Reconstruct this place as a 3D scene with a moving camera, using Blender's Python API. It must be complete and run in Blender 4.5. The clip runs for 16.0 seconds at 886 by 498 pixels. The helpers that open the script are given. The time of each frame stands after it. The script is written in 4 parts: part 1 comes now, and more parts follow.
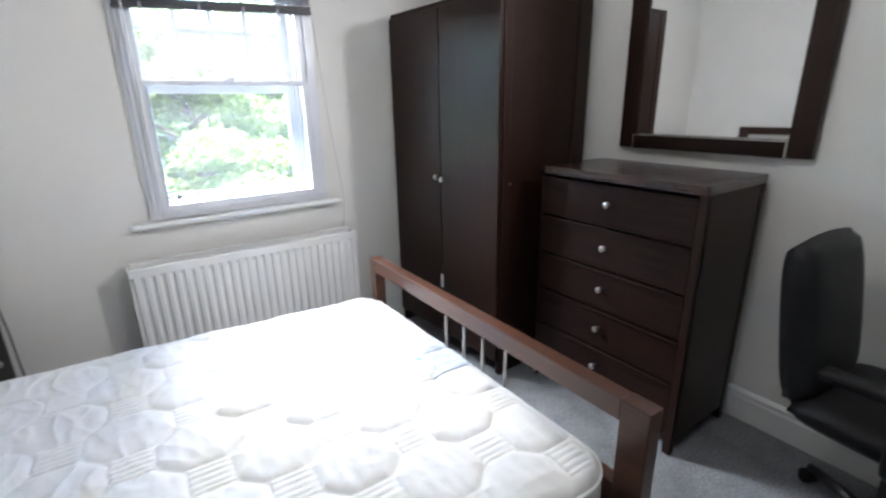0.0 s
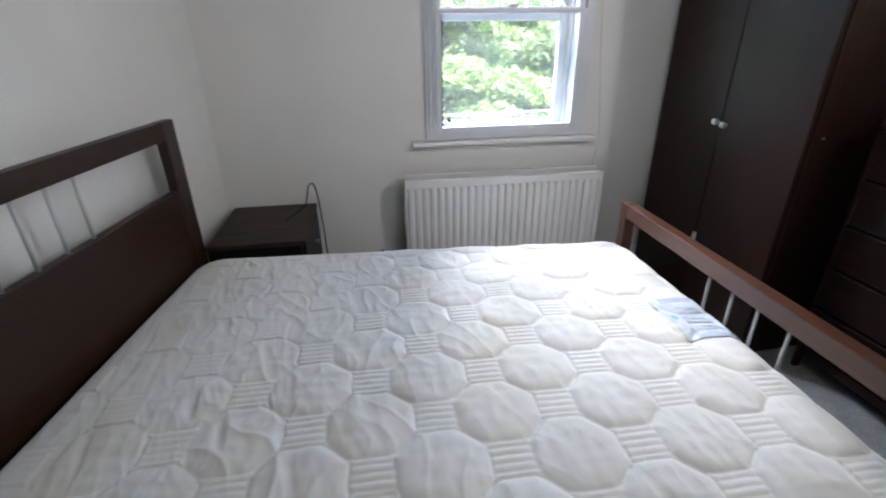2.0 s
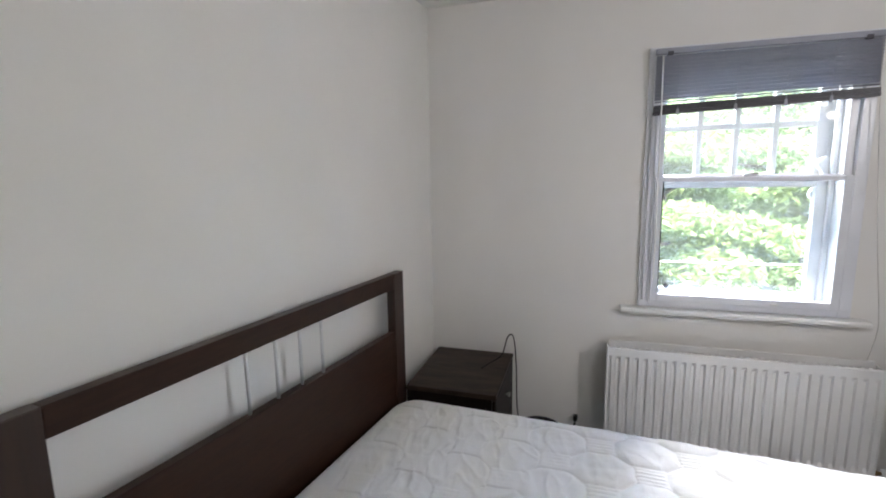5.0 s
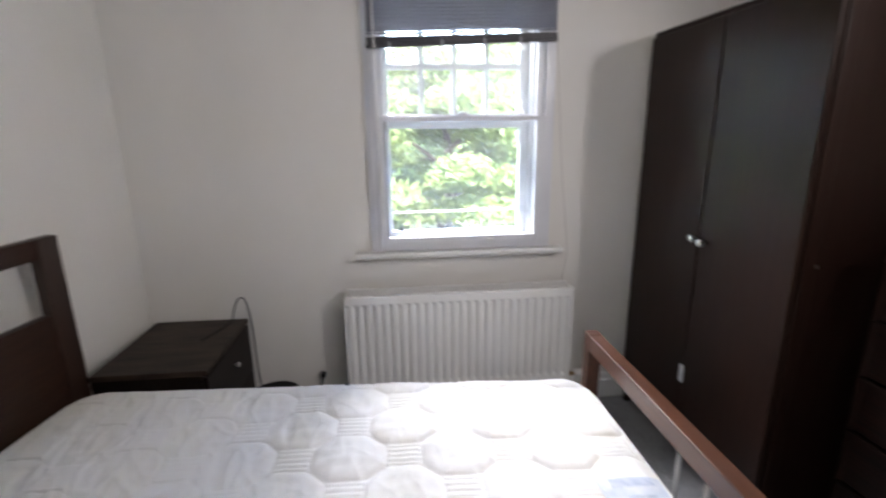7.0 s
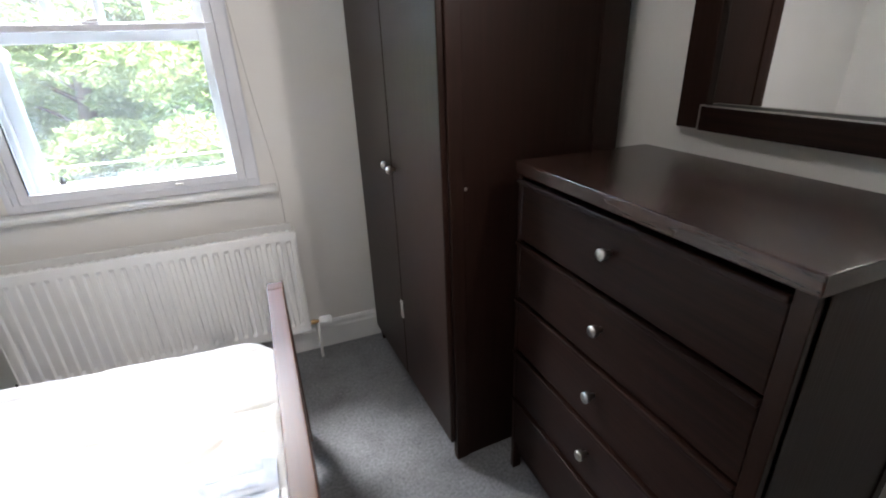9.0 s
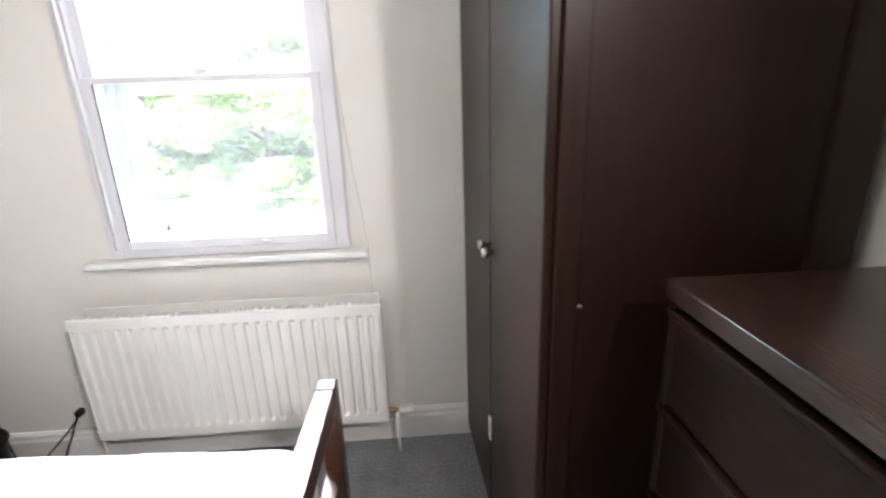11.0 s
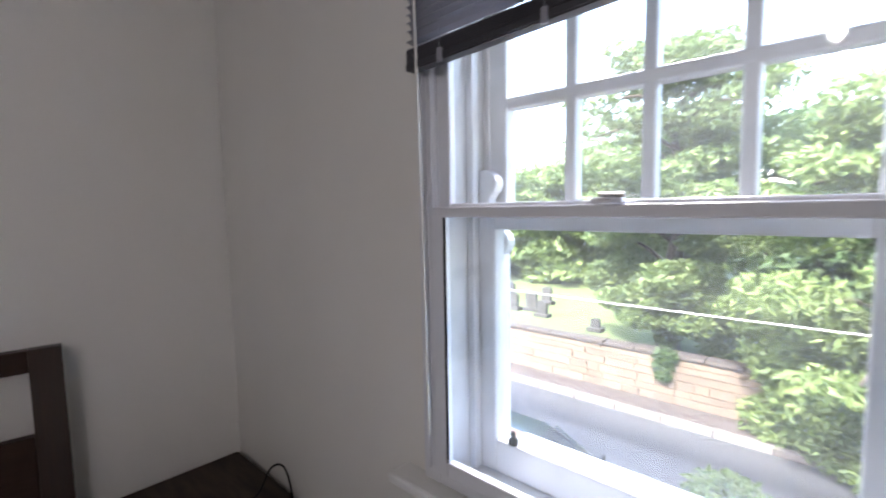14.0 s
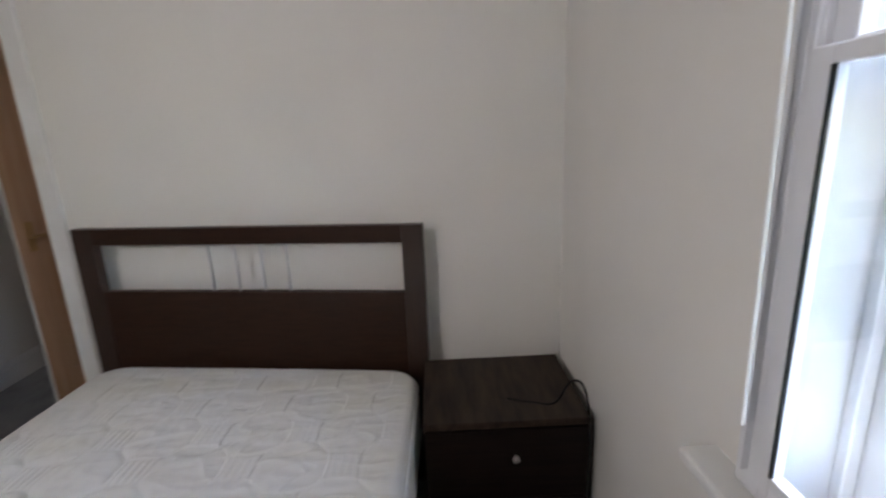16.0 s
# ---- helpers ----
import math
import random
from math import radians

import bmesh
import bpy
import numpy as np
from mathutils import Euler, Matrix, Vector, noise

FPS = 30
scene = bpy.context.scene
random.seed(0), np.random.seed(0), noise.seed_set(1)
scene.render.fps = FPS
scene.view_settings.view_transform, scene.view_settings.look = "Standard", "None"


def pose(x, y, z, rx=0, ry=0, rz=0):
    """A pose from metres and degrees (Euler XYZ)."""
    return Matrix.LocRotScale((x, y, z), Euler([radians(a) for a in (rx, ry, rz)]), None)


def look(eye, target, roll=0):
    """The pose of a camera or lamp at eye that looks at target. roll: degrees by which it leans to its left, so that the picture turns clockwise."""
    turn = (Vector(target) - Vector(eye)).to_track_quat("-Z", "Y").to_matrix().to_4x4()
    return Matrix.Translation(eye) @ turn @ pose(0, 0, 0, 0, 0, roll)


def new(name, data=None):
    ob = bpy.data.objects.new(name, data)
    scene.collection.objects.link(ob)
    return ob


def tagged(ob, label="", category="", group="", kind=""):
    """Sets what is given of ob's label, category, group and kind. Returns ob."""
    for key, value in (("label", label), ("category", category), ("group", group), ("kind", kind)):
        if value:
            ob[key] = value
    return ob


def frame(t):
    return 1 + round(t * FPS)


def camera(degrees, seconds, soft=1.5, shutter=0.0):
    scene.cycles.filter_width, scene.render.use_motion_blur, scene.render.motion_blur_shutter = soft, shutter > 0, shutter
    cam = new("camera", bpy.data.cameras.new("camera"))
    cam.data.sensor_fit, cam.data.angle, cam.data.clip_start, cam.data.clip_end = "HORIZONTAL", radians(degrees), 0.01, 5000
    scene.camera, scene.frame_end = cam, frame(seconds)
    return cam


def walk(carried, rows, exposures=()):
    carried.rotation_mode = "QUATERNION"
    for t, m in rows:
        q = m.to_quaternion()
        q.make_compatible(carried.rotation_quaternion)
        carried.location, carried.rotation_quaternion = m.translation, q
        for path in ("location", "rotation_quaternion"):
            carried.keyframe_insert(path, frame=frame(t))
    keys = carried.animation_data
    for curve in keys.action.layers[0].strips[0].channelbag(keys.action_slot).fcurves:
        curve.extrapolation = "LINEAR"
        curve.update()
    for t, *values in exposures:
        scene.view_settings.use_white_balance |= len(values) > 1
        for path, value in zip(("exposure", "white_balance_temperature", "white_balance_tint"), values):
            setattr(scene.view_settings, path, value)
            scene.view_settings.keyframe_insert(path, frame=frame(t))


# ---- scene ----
# ---------------- camera and walk ----------------
cam = camera(87.7, 16.0, soft=1.9, shutter=0.4)
PATH = [
    (0, (1.016, -2.567, 1.395), (2.096, -0.996, 0.791), -1.1),
    (0.5, (0.943, -2.52, 1.382), (1.811, -0.891, 0.614), -1.0),
    (1, (0.861, -2.496, 1.39), (1.544, -0.816, 0.548), -1.0),
    (1.5, (0.846, -2.502, 1.394), (1.309, -0.75, 0.548), -1.0),
    (2, (0.799, -2.503, 1.402), (1.065, -0.709, 0.557), -0.7),
    (2.5, (0.744, -2.505, 1.417), (0.782, -0.684, 0.59), -0.4),
    (3, (0.718, -2.519, 1.426), (0.515, -0.691, 0.642), -0.4),
    (3.5, (0.722, -2.547, 1.453), (0.319, -0.712, 0.766), -0.4),
    (3.7, (0.725, -2.557, 1.472), (0.256, -0.712, 0.859), -0.4),
    (5.8, (0.889, -2.31, 1.54), (0.306, -0.414, 1.286), -0.7),
    (6, (0.909, -2.279, 1.525), (0.406, -0.36, 1.27), -0.5),
    (6.5, (1.037, -2.238, 1.472), (0.832, -0.278, 1.13), -0.3),
    (7, (1.223, -2.218, 1.444), (1.407, -0.288, 0.953), -0.7),
    (7.5, (1.434, -2.222, 1.421), (1.919, -0.408, 0.732), -1.5),
    (8, (1.681, -2.218, 1.395), (2.3, -0.484, 0.614), -2.1),
    (8.2, (1.769, -2.202, 1.389), (2.429, -0.499, 0.574), -2.3),
    (9.25, (2.06, -2.09, 1.385), (2.72, -0.36, 0.605), -2.2),
    (10.3, (2.29, -1.903, 1.386), (2.875, -0.134, 0.66), -2.4),
    (10.5, (2.276, -1.856, 1.381), (2.729, -0.017, 0.74), -1.8),
    (11, (2.226, -1.723, 1.387), (2.33, 0.185, 0.796), -2.0),
    (11.5, (2.182, -1.544, 1.409), (2.019, 0.353, 0.798), -2.0),
    (12, (2.162, -1.378, 1.445), (1.811, 0.504, 0.866), -2.1),
    (12.5, (2.126, -1.216, 1.49), (1.615, 0.674, 1.081), -1.8),
    (13, (2.047, -1.07, 1.525), (1.283, 0.769, 1.343), -1.7),
    (13.5, (1.983, -0.889, 1.486), (0.86, 0.762, 1.366), -1.1),
    (14, (1.833, -0.748, 1.515), (0.48, 0.714, 1.336), -1.0),
    (14.5, (1.749, -0.628, 1.499), (0.154, 0.557, 1.264), -1.4),
    (15, (1.707, -0.543, 1.466), (-0.084, 0.302, 1.187), -1.6),
    (15.5, (1.715, -0.514, 1.443), (-0.207, -0.064, 1.122), -1.9),
    (16, (1.709, -0.482, 1.434), (-0.232, -0.452, 0.952), -2.3),
]
walk(cam, [(t, look(eye, target, roll)) for t, eye, target, roll in PATH],
     exposures=[
         (0, 5.65, 5850, 11), (0.5, 5.4, 5850, 11), (1, 5.15, 5850, 11), (2, 5.0, 5900, 12), (3.5, 5.0, 6000, 12), (5.8, 5.25, 6200, 15), (7, 5.05, 6250, 16), (8, 4.85, 6150, 15),
         (10.3, 6.4, 6400, 12), (11, 6.15, 6350, 14), (12, 5.25, 6300, 16), (13, 4.75, 6250, 19), (14, 4.25, 6250, 20), (15, 4.2, 6300, 20), (16, 4.92, 6400, 16)])

# ---------------- world, sun, lamp ----------------
SUN_ELEV, SUN_ROT = radians(52), radians(200)
world = bpy.data.worlds.new("sky")
scene.world = world
world.use_nodes = True
wn = world.node_tree
sky = wn.nodes.new("ShaderNodeTexSky")
sky.sky_type = "NISHITA"
sky.sun_disc = False
sky.sun_elevation, sky.sun_rotation = SUN_ELEV, SUN_ROT
sky.air_density, sky.dust_density = 1.2, 3.0
wn.nodes["Background"].inputs["Strength"].default_value = 0.12
wn.links.new(sky.outputs[0], wn.nodes["Background"].inputs["Color"])
sun_data = bpy.data.lights.new("sun", "SUN")
sun_data.energy, sun_data.angle, sun_data.color = 1.25, radians(3.0), (1.0, 0.95, 0.87)
sun = new("sun", sun_data)
sun.matrix_world = look((2, -30, 40), (-1, 8, 0))
LAMP = (2.80, -2.02, 1.95)
for aim, watts in (((0.1, -0.2, 1.45), 1.3), ((0.7, -1.5, 0.5), 0.35)):
    spot_data = bpy.data.lights.new("spot_light", "SPOT")
    spot_data.energy, spot_data.color, spot_data.shadow_soft_size = watts, (1.0, 0.94, 0.87), 0.035
    spot_data.spot_size, spot_data.spot_blend = radians(125), 0.9
    new("spot_light", spot_data).matrix_world = look(LAMP if watts > 1 else (LAMP[0] - 0.12, LAMP[1] - 0.05, LAMP[2] + 0.02), aim)
BULB = (1.70, -1.80, 2.20)
bulb_data = bpy.data.lights.new("bulb_light", "POINT")
bulb_data.energy, bulb_data.color, bulb_data.shadow_soft_size = 0.24, (1.0, 0.95, 0.88), 0.028
new("bulb_light", bulb_data).location = BULB


# added unseen lamp above the window, boosts skylight on the mattress
sky_data = bpy.data.lights.new("sky_fill_lamp", "AREA")
sky_data.shape, sky_data.size, sky_data.size_y = "RECTANGLE", 0.60, 0.45
sky_data.energy, sky_data.color = 10.0, (1.0, 0.965, 0.90)
new("sky_fill_lamp", sky_data).matrix_world = look((1.15, 1.02, 2.70), (1.60, -0.95, 0.5))


# ---------------- helpers ----------------
def box(bm, x0, x1, y0, y1, z0, z1):
    vs = [bm.verts.new((x, y, z)) for x in (x0, x1) for y in (y0, y1) for z in (z0, z1)]
    for f in ((0, 1, 3, 2), (4, 6, 7, 5), (0, 4, 5, 1), (2, 3, 7, 6), (0, 2, 6, 4), (1, 5, 7, 3)):
        bm.faces.new([vs[i] for i in f])
    return vs


def rounded(x0, x1, y0, y1, z0, z1, r=0.004, seg=2):
    bm = bmesh.new()
    box(bm, x0, x1, y0, y1, z0, z1)
    bmesh.ops.bevel(bm, geom=bm.edges[:], offset=r, segments=seg, profile=0.5, affect="EDGES")
    return bm


def boxes(*dims, r=0.0):
    bm = bmesh.new()
    for d in dims:
        box(bm, *d)
    if r:
        bmesh.ops.bevel(bm, geom=bm.edges[:], offset=r, segments=2, profile=0.5, affect="EDGES")
    return bm


def lathe(profile, n=20, centre=(0, 0, 0), axis="z"):
    """A turned body from (radius, height) pairs."""
    bm = bmesh.new()
    rings = []
    for r, h in profile:
        ring = []
        for k in range(n):
            a = 2 * math.pi * k / n
            p = (r * math.cos(a), r * math.sin(a), h)
            if axis == "x":
                p = (h, p[0], p[1])
            elif axis == "y":
                p = (p[0], h, p[1])
            ring.append(bm.verts.new(Vector(p) + Vector(centre)))
        rings.append(ring)
    for a, b in zip(rings, rings[1:]):
        for k in range(n):
            bm.faces.new((a[k], a[(k + 1) % n], b[(k + 1) % n], b[k]))
    bm.faces.new(rings[0])
    bm.faces.new(rings[-1])
    bmesh.ops.recalc_face_normals(bm, faces=bm.faces[:])
    return bm


def tube(points, radius, n=8):
    """A round bar along a line of points."""
    pts = [Vector(p) for p in points]
    bm = bmesh.new()
    rings = []
    for i, p in enumerate(pts):
        d = (pts[min(i + 1, len(pts) - 1)] - pts[max(i - 1, 0)]).normalized()
        side = d.orthogonal().normalized() if i == 0 else (side - d * side.dot(d)).normalized()
        up = d.cross(side)
        rad = radius[i] if isinstance(radius, (list, tuple)) else radius
        rings.append([bm.verts.new(p + rad * (math.cos(2 * math.pi * k / n) * side + math.sin(2 * math.pi * k / n) * up)) for k in range(n)])
    for a, b in zip(rings, rings[1:]):
        for k in range(n):
            bm.faces.new((a[k], a[(k + 1) % n], b[(k + 1) % n], b[k]))
    bm.faces.new(rings[0])
    bm.faces.new(rings[-1])
    bmesh.ops.recalc_face_normals(bm, faces=bm.faces[:])
    return bm


def curve_pts(pts, n=10):
    """Points on a smooth line through the given ones."""
    pts = [Vector(p) for p in pts]
    out = []
    for i in range(len(pts) - 1):
        p0, p1, p2, p3 = pts[max(i - 1, 0)], pts[i], pts[i + 1], pts[min(i + 2, len(pts) - 1)]
        for k in range(n):
            t = k / n
            out.append(0.5 * (2 * p1 + (p2 - p0) * t + (2 * p0 - 5 * p1 + 4 * p2 - p3) * t * t + (3 * p1 - p0 - 3 * p2 + p3) * t ** 3))
    return out + [pts[-1]]


def placed(bm, m):
    bmesh.ops.transform(bm, matrix=m, verts=bm.verts[:])
    return bm


def finish(ob, bm, material, smooth=False):
    me = bpy.data.meshes.new(ob if isinstance(ob, str) else "mesh")
    bmesh.ops.recalc_face_normals(bm, faces=bm.faces[:])
    bm.to_mesh(me)
    bm.free()
    me.materials.append(material)
    if smooth:
        me.shade_smooth()
    return me


def part(name, bm, material, parent=None, label="", smooth=False):
    ob = new(name, finish(name, bm, material, smooth))
    if parent is not None:
        ob.parent = parent
        ob.matrix_parent_inverse = parent.matrix_basis.inverted()
    if label:
        tagged(ob, label)
    return ob


def thing(name, label, category, at=(0, 0, 0), group=""):
    ob = new(name)
    ob.location = at
    ob.empty_display_size = 0.1
    return tagged(ob, label, category, group)


def structure(name, bm, material, label="", smooth=False):
    ob = part(name, bm, material, None, "", smooth)
    return tagged(ob, label, "", "", "structure")


# ---------------- materials ----------------
def material(name, colour, rough=0.5, metal=0.0, colour2=None, scale=8.0, stretch=(1, 1, 1), bump=0.0, bump_scale=60.0,
             coat=0.0, detail=6.0, stain=0.0, per_object=0.0, spec=0.5, trans=0.0, sheen=0.0):
    m = bpy.data.materials.new(name)
    m.use_nodes = True
    nt = m.node_tree
    b = nt.nodes["Principled BSDF"]
    b.inputs["Roughness"].default_value = rough
    b.inputs["Metallic"].default_value = metal
    b.inputs["Coat Weight"].default_value = coat
    b.inputs["Coat Roughness"].default_value = 0.25
    b.inputs["Specular IOR Level"].default_value = spec
    b.inputs["Sheen Weight"].default_value = sheen
    tc = nt.nodes.new("ShaderNodeTexCoord")
    mp = nt.nodes.new("ShaderNodeMapping")
    mp.inputs["Scale"].default_value = stretch
    nt.links.new(tc.outputs["Object"], mp.inputs["Vector"])
    n1 = nt.nodes.new("ShaderNodeTexNoise")
    n1.inputs["Scale"].default_value, n1.inputs["Detail"].default_value = scale, detail
    nt.links.new(mp.outputs[0], n1.inputs["Vector"])
    ramp = nt.nodes.new("ShaderNodeMapRange")
    ramp.inputs["From Min"].default_value, ramp.inputs["From Max"].default_value = 0.32, 0.68
    nt.links.new(n1.outputs["Fac"], ramp.inputs["Value"])
    mix = nt.nodes.new("ShaderNodeMix")
    mix.data_type = "RGBA"
    c2 = colour2 or tuple(min(1, c * 0.93) for c in colour)
    mix.inputs["A"].default_value = (*colour, 1)
    mix.inputs["B"].default_value = (*c2, 1)
    nt.links.new(ramp.outputs[0], mix.inputs["Factor"])
    out = mix.outputs["Result"]
    if stain:
        n3 = nt.nodes.new("ShaderNodeTexNoise")
        n3.inputs["Scale"].default_value, n3.inputs["Detail"].default_value = 1.3, 4.0
        nt.links.new(tc.outputs["Object"], n3.inputs["Vector"])
        r3 = nt.nodes.new("ShaderNodeMapRange")
        r3.inputs["From Min"].default_value, r3.inputs["From Max"].default_value = 0.45, 0.75
        r3.inputs["To Min"].default_value, r3.inputs["To Max"].default_value = 1.0, 1.0 - stain
        nt.links.new(n3.outputs["Fac"], r3.inputs["Value"])
        mul = nt.nodes.new("ShaderNodeVectorMath")
        mul.operation = "SCALE"
        nt.links.new(out, mul.inputs[0])
        nt.links.new(r3.outputs[0], mul.inputs["Scale"])
        out = mul.outputs[0]
    if per_object:
        oi = nt.nodes.new("ShaderNodeObjectInfo")
        r4 = nt.nodes.new("ShaderNodeMapRange")
        r4.inputs["To Min"].default_value, r4.inputs["To Max"].default_value = 1 - per_object, 1 + per_object
        nt.links.new(oi.outputs["Random"], r4.inputs["Value"])
        mul2 = nt.nodes.new("ShaderNodeVectorMath")
        mul2.operation = "SCALE"
        nt.links.new(out, mul2.inputs[0])
        nt.links.new(r4.outputs[0], mul2.inputs["Scale"])
        out = mul2.outputs[0]
    nt.links.new(out, b.inputs["Base Color"])
    if bump:
        n2 = nt.nodes.new("ShaderNodeTexNoise")
        n2.inputs["Scale"].default_value, n2.inputs["Detail"].default_value = bump_scale, 4.0
        nt.links.new(mp.outputs[0], n2.inputs["Vector"])
        bp = nt.nodes.new("ShaderNodeBump")
        bp.inputs["Strength"].default_value, bp.inputs["Distance"].default_value = bump, 0.01
        nt.links.new(n2.outputs["Fac"], bp.inputs["Height"])
        nt.links.new(bp.outputs[0], b.inputs["Normal"])
    return m


M_WALL = material("wall_paint", (0.80, 0.785, 0.755), 0.75, colour2=(0.78, 0.765, 0.735), scale=2.5, bump=0.06, bump_scale=140, stain=0.04)
M_CEIL = material("ceiling_paint", (0.84, 0.83, 0.80), 0.85, scale=3, bump=0.05, bump_scale=120)
M_TRIM = material("white_gloss", (0.82, 0.82, 0.81), 0.32, scale=6, bump=0.03, bump_scale=40)
M_UPVC = material("white_frame", (0.76, 0.775, 0.82), 0.3, scale=5, bump=0.01)
# old off-white paint, greyed so its colour carries the shade in the reveal
M_SASH = material("shade_greyed_white_paint", (0.54, 0.545, 0.555), 0.4, colour2=(0.44, 0.44, 0.45), scale=9, bump=0.08, bump_scale=25, stain=0.12)
M_CARPET = material("carpet", (0.34, 0.35, 0.375), 0.95, colour2=(0.195, 0.205, 0.225), scale=95, bump=0.9, bump_scale=420, stain=0.40, detail=3, spec=0.1, sheen=0.2)
for nd in M_CARPET.node_tree.nodes:
    if nd.type == "TEX_NOISE" and nd.inputs["Scale"].default_value < 2:
        nd.inputs["Scale"].default_value = 6.0       # brushed patches in the pile
M_WENGE = material("wenge_wood", (0.017, 0.0080, 0.0058), 0.38, colour2=(0.024, 0.0112, 0.0080), scale=5, stretch=(14, 14, 0.7), bump=0.05, bump_scale=12, spec=0.22)
M_WENGE_H = material("wenge_wood_long_grain", (0.0095, 0.0043, 0.0034), 0.42, colour2=(0.021, 0.0092, 0.0066), spec=0.15, scale=5, stretch=(16, 0.8, 16), bump=0.06, bump_scale=12, coat=0.05)
M_CHESTTOP = material("wenge_top", (0.016, 0.0100, 0.0085), 0.24, colour2=(0.062, 0.030, 0.022), scale=4, stretch=(26, 1.6, 16), bump=0.14, bump_scale=12, coat=0.3)
M_BED = material("bed_wood", (0.085, 0.033, 0.018), 0.36, colour2=(0.055, 0.022, 0.013), scale=4, stretch=(18, 0.9, 18), bump=0.05, bump_scale=10, coat=0.2)
M_BEDDARK = material("headboard_wood", (0.022, 0.0095, 0.006), 0.4, colour2=(0.033, 0.014, 0.008), scale=4, stretch=(18, 0.9, 18), bump=0.05, bump_scale=10, spec=0.25)
M_BEDV = material("bed_wood_upright", (0.032, 0.0135, 0.008), 0.38, colour2=(0.021, 0.009, 0.006), scale=4, stretch=(18, 18, 0.9), bump=0.05, bump_scale=10, coat=0.15)
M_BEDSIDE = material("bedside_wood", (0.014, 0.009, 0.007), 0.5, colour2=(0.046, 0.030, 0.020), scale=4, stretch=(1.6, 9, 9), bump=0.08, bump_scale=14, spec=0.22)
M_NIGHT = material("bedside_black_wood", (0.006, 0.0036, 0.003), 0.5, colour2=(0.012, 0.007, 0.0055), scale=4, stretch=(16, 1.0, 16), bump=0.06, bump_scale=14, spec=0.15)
M_MATT = material("mattress_fabric", (0.83, 0.825, 0.82), 0.85, colour2=(0.78, 0.77, 0.75), scale=3, bump=0.25, bump_scale=600, stain=0.04, sheen=0.1)
nt_m = M_MATT.node_tree
b_m = nt_m.nodes["Principled BSDF"]
tc_m = nt_m.nodes.new("ShaderNodeTexCoord")
mp_m = nt_m.nodes.new("ShaderNodeMapping")
mp_m.inputs["Scale"].default_value = (3.4, 1.1, 1.0)
nt_m.links.new(tc_m.outputs["Object"], mp_m.inputs["Vector"])
ns_m = nt_m.nodes.new("ShaderNodeTexNoise")
ns_m.inputs["Scale"].default_value, ns_m.inputs["Detail"].default_value = 1.6, 5.0
nt_m.links.new(mp_m.outputs[0], ns_m.inputs["Vector"])
rg_m = nt_m.nodes.new("ShaderNodeMapRange")
rg_m.inputs["From Min"].default_value, rg_m.inputs["From Max"].default_value = 0.50, 0.72
rg_m.inputs["To Max"].default_value = 0.5
nt_m.links.new(ns_m.outputs["Fac"], rg_m.inputs["Value"])
mx_m = nt_m.nodes.new("ShaderNodeMix")
mx_m.data_type = "RGBA"
mx_m.inputs["B"].default_value = (0.76, 0.73, 0.62, 1)       # yellowed use marks
nt_m.links.new(b_m.inputs["Base Color"].links[0].from_socket, mx_m.inputs["A"])
nt_m.links.new(rg_m.outputs[0], mx_m.inputs["Factor"])
nt_m.links.new(mx_m.outputs["Result"], b_m.inputs["Base Color"])
M_PIPING = material("mattress_piping", (0.82, 0.82, 0.82), 0.7, scale=40, bump=0.2, bump_scale=300)
M_LABELBAND = material("woven_label_band", (0.40, 0.47, 0.60), 0.7, colour2=(0.55, 0.60, 0.70), scale=60, bump=0.1, bump_scale=300)
M_LABELDOT = material("woven_label_dot", (0.30, 0.55, 0.68), 0.7, scale=60)
M_LABEL = material("woven_label", (0.54, 0.61, 0.72), 0.7, colour2=(0.70, 0.73, 0.79), scale=30, bump=0.1, bump_scale=300)
M_STEEL = material("brushed_steel", (0.62, 0.60, 0.57), 0.3, 1.0, scale=20)
M_ROD = material("satin_rod", (0.66, 0.66, 0.66), 0.45, 0.7, scale=20)
M_RAD = material("radiator_enamel", (0.82, 0.82, 0.81), 0.32, scale=4, bump=0.02)
M_BLIND = material("grey_slat", (0.30, 0.31, 0.36), 0.45, scale=10)
M_BLINDDARK = material("dark_slat", (0.045, 0.045, 0.055), 0.45, scale=10)
M_CORD = material("cord", (0.55, 0.53, 0.50), 0.8, scale=50)
M_BLACK = material("black_plastic", (0.008, 0.008, 0.009), 0.45, spec=0.22, scale=20, bump=0.05, bump_scale=80)
M_LEATHER = material("black_leather", (0.008, 0.008, 0.010), 0.42, colour2=(0.013, 0.013, 0.015), scale=12, bump=0.25, bump_scale=160, spec=0.22)
M_PINE = material("pine_door", (0.56, 0.36, 0.23), 0.45, colour2=(0.47, 0.28, 0.16), scale=3, stretch=(14, 14, 0.8), bump=0.05, bump_scale=10, coat=0.1)
M_BRASS = material("brass", (0.55, 0.36, 0.18), 0.35, 1.0, scale=20)
M_MIRROR = material("mirror_silver", (0.86, 0.87, 0.87), 0.02, 1.0, scale=2)
M_SILVERLINE = material("silver_inlay", (0.6, 0.58, 0.55), 0.4, 1.0, scale=20)
M_COPPER = material("copper_pipe", (0.8, 0.8, 0.79), 0.4, scale=20)
M_GRASS = material("grass", (0.075, 0.105, 0.032), 0.9, colour2=(0.105, 0.135, 0.042), scale=2.2, bump=0.6, bump_scale=25, stain=0.3)
M_ROAD = material("asphalt", (0.040, 0.040, 0.044), 0.85, colour2=(0.050, 0.050, 0.054), scale=40, bump=0.3, bump_scale=120, stain=0.2)
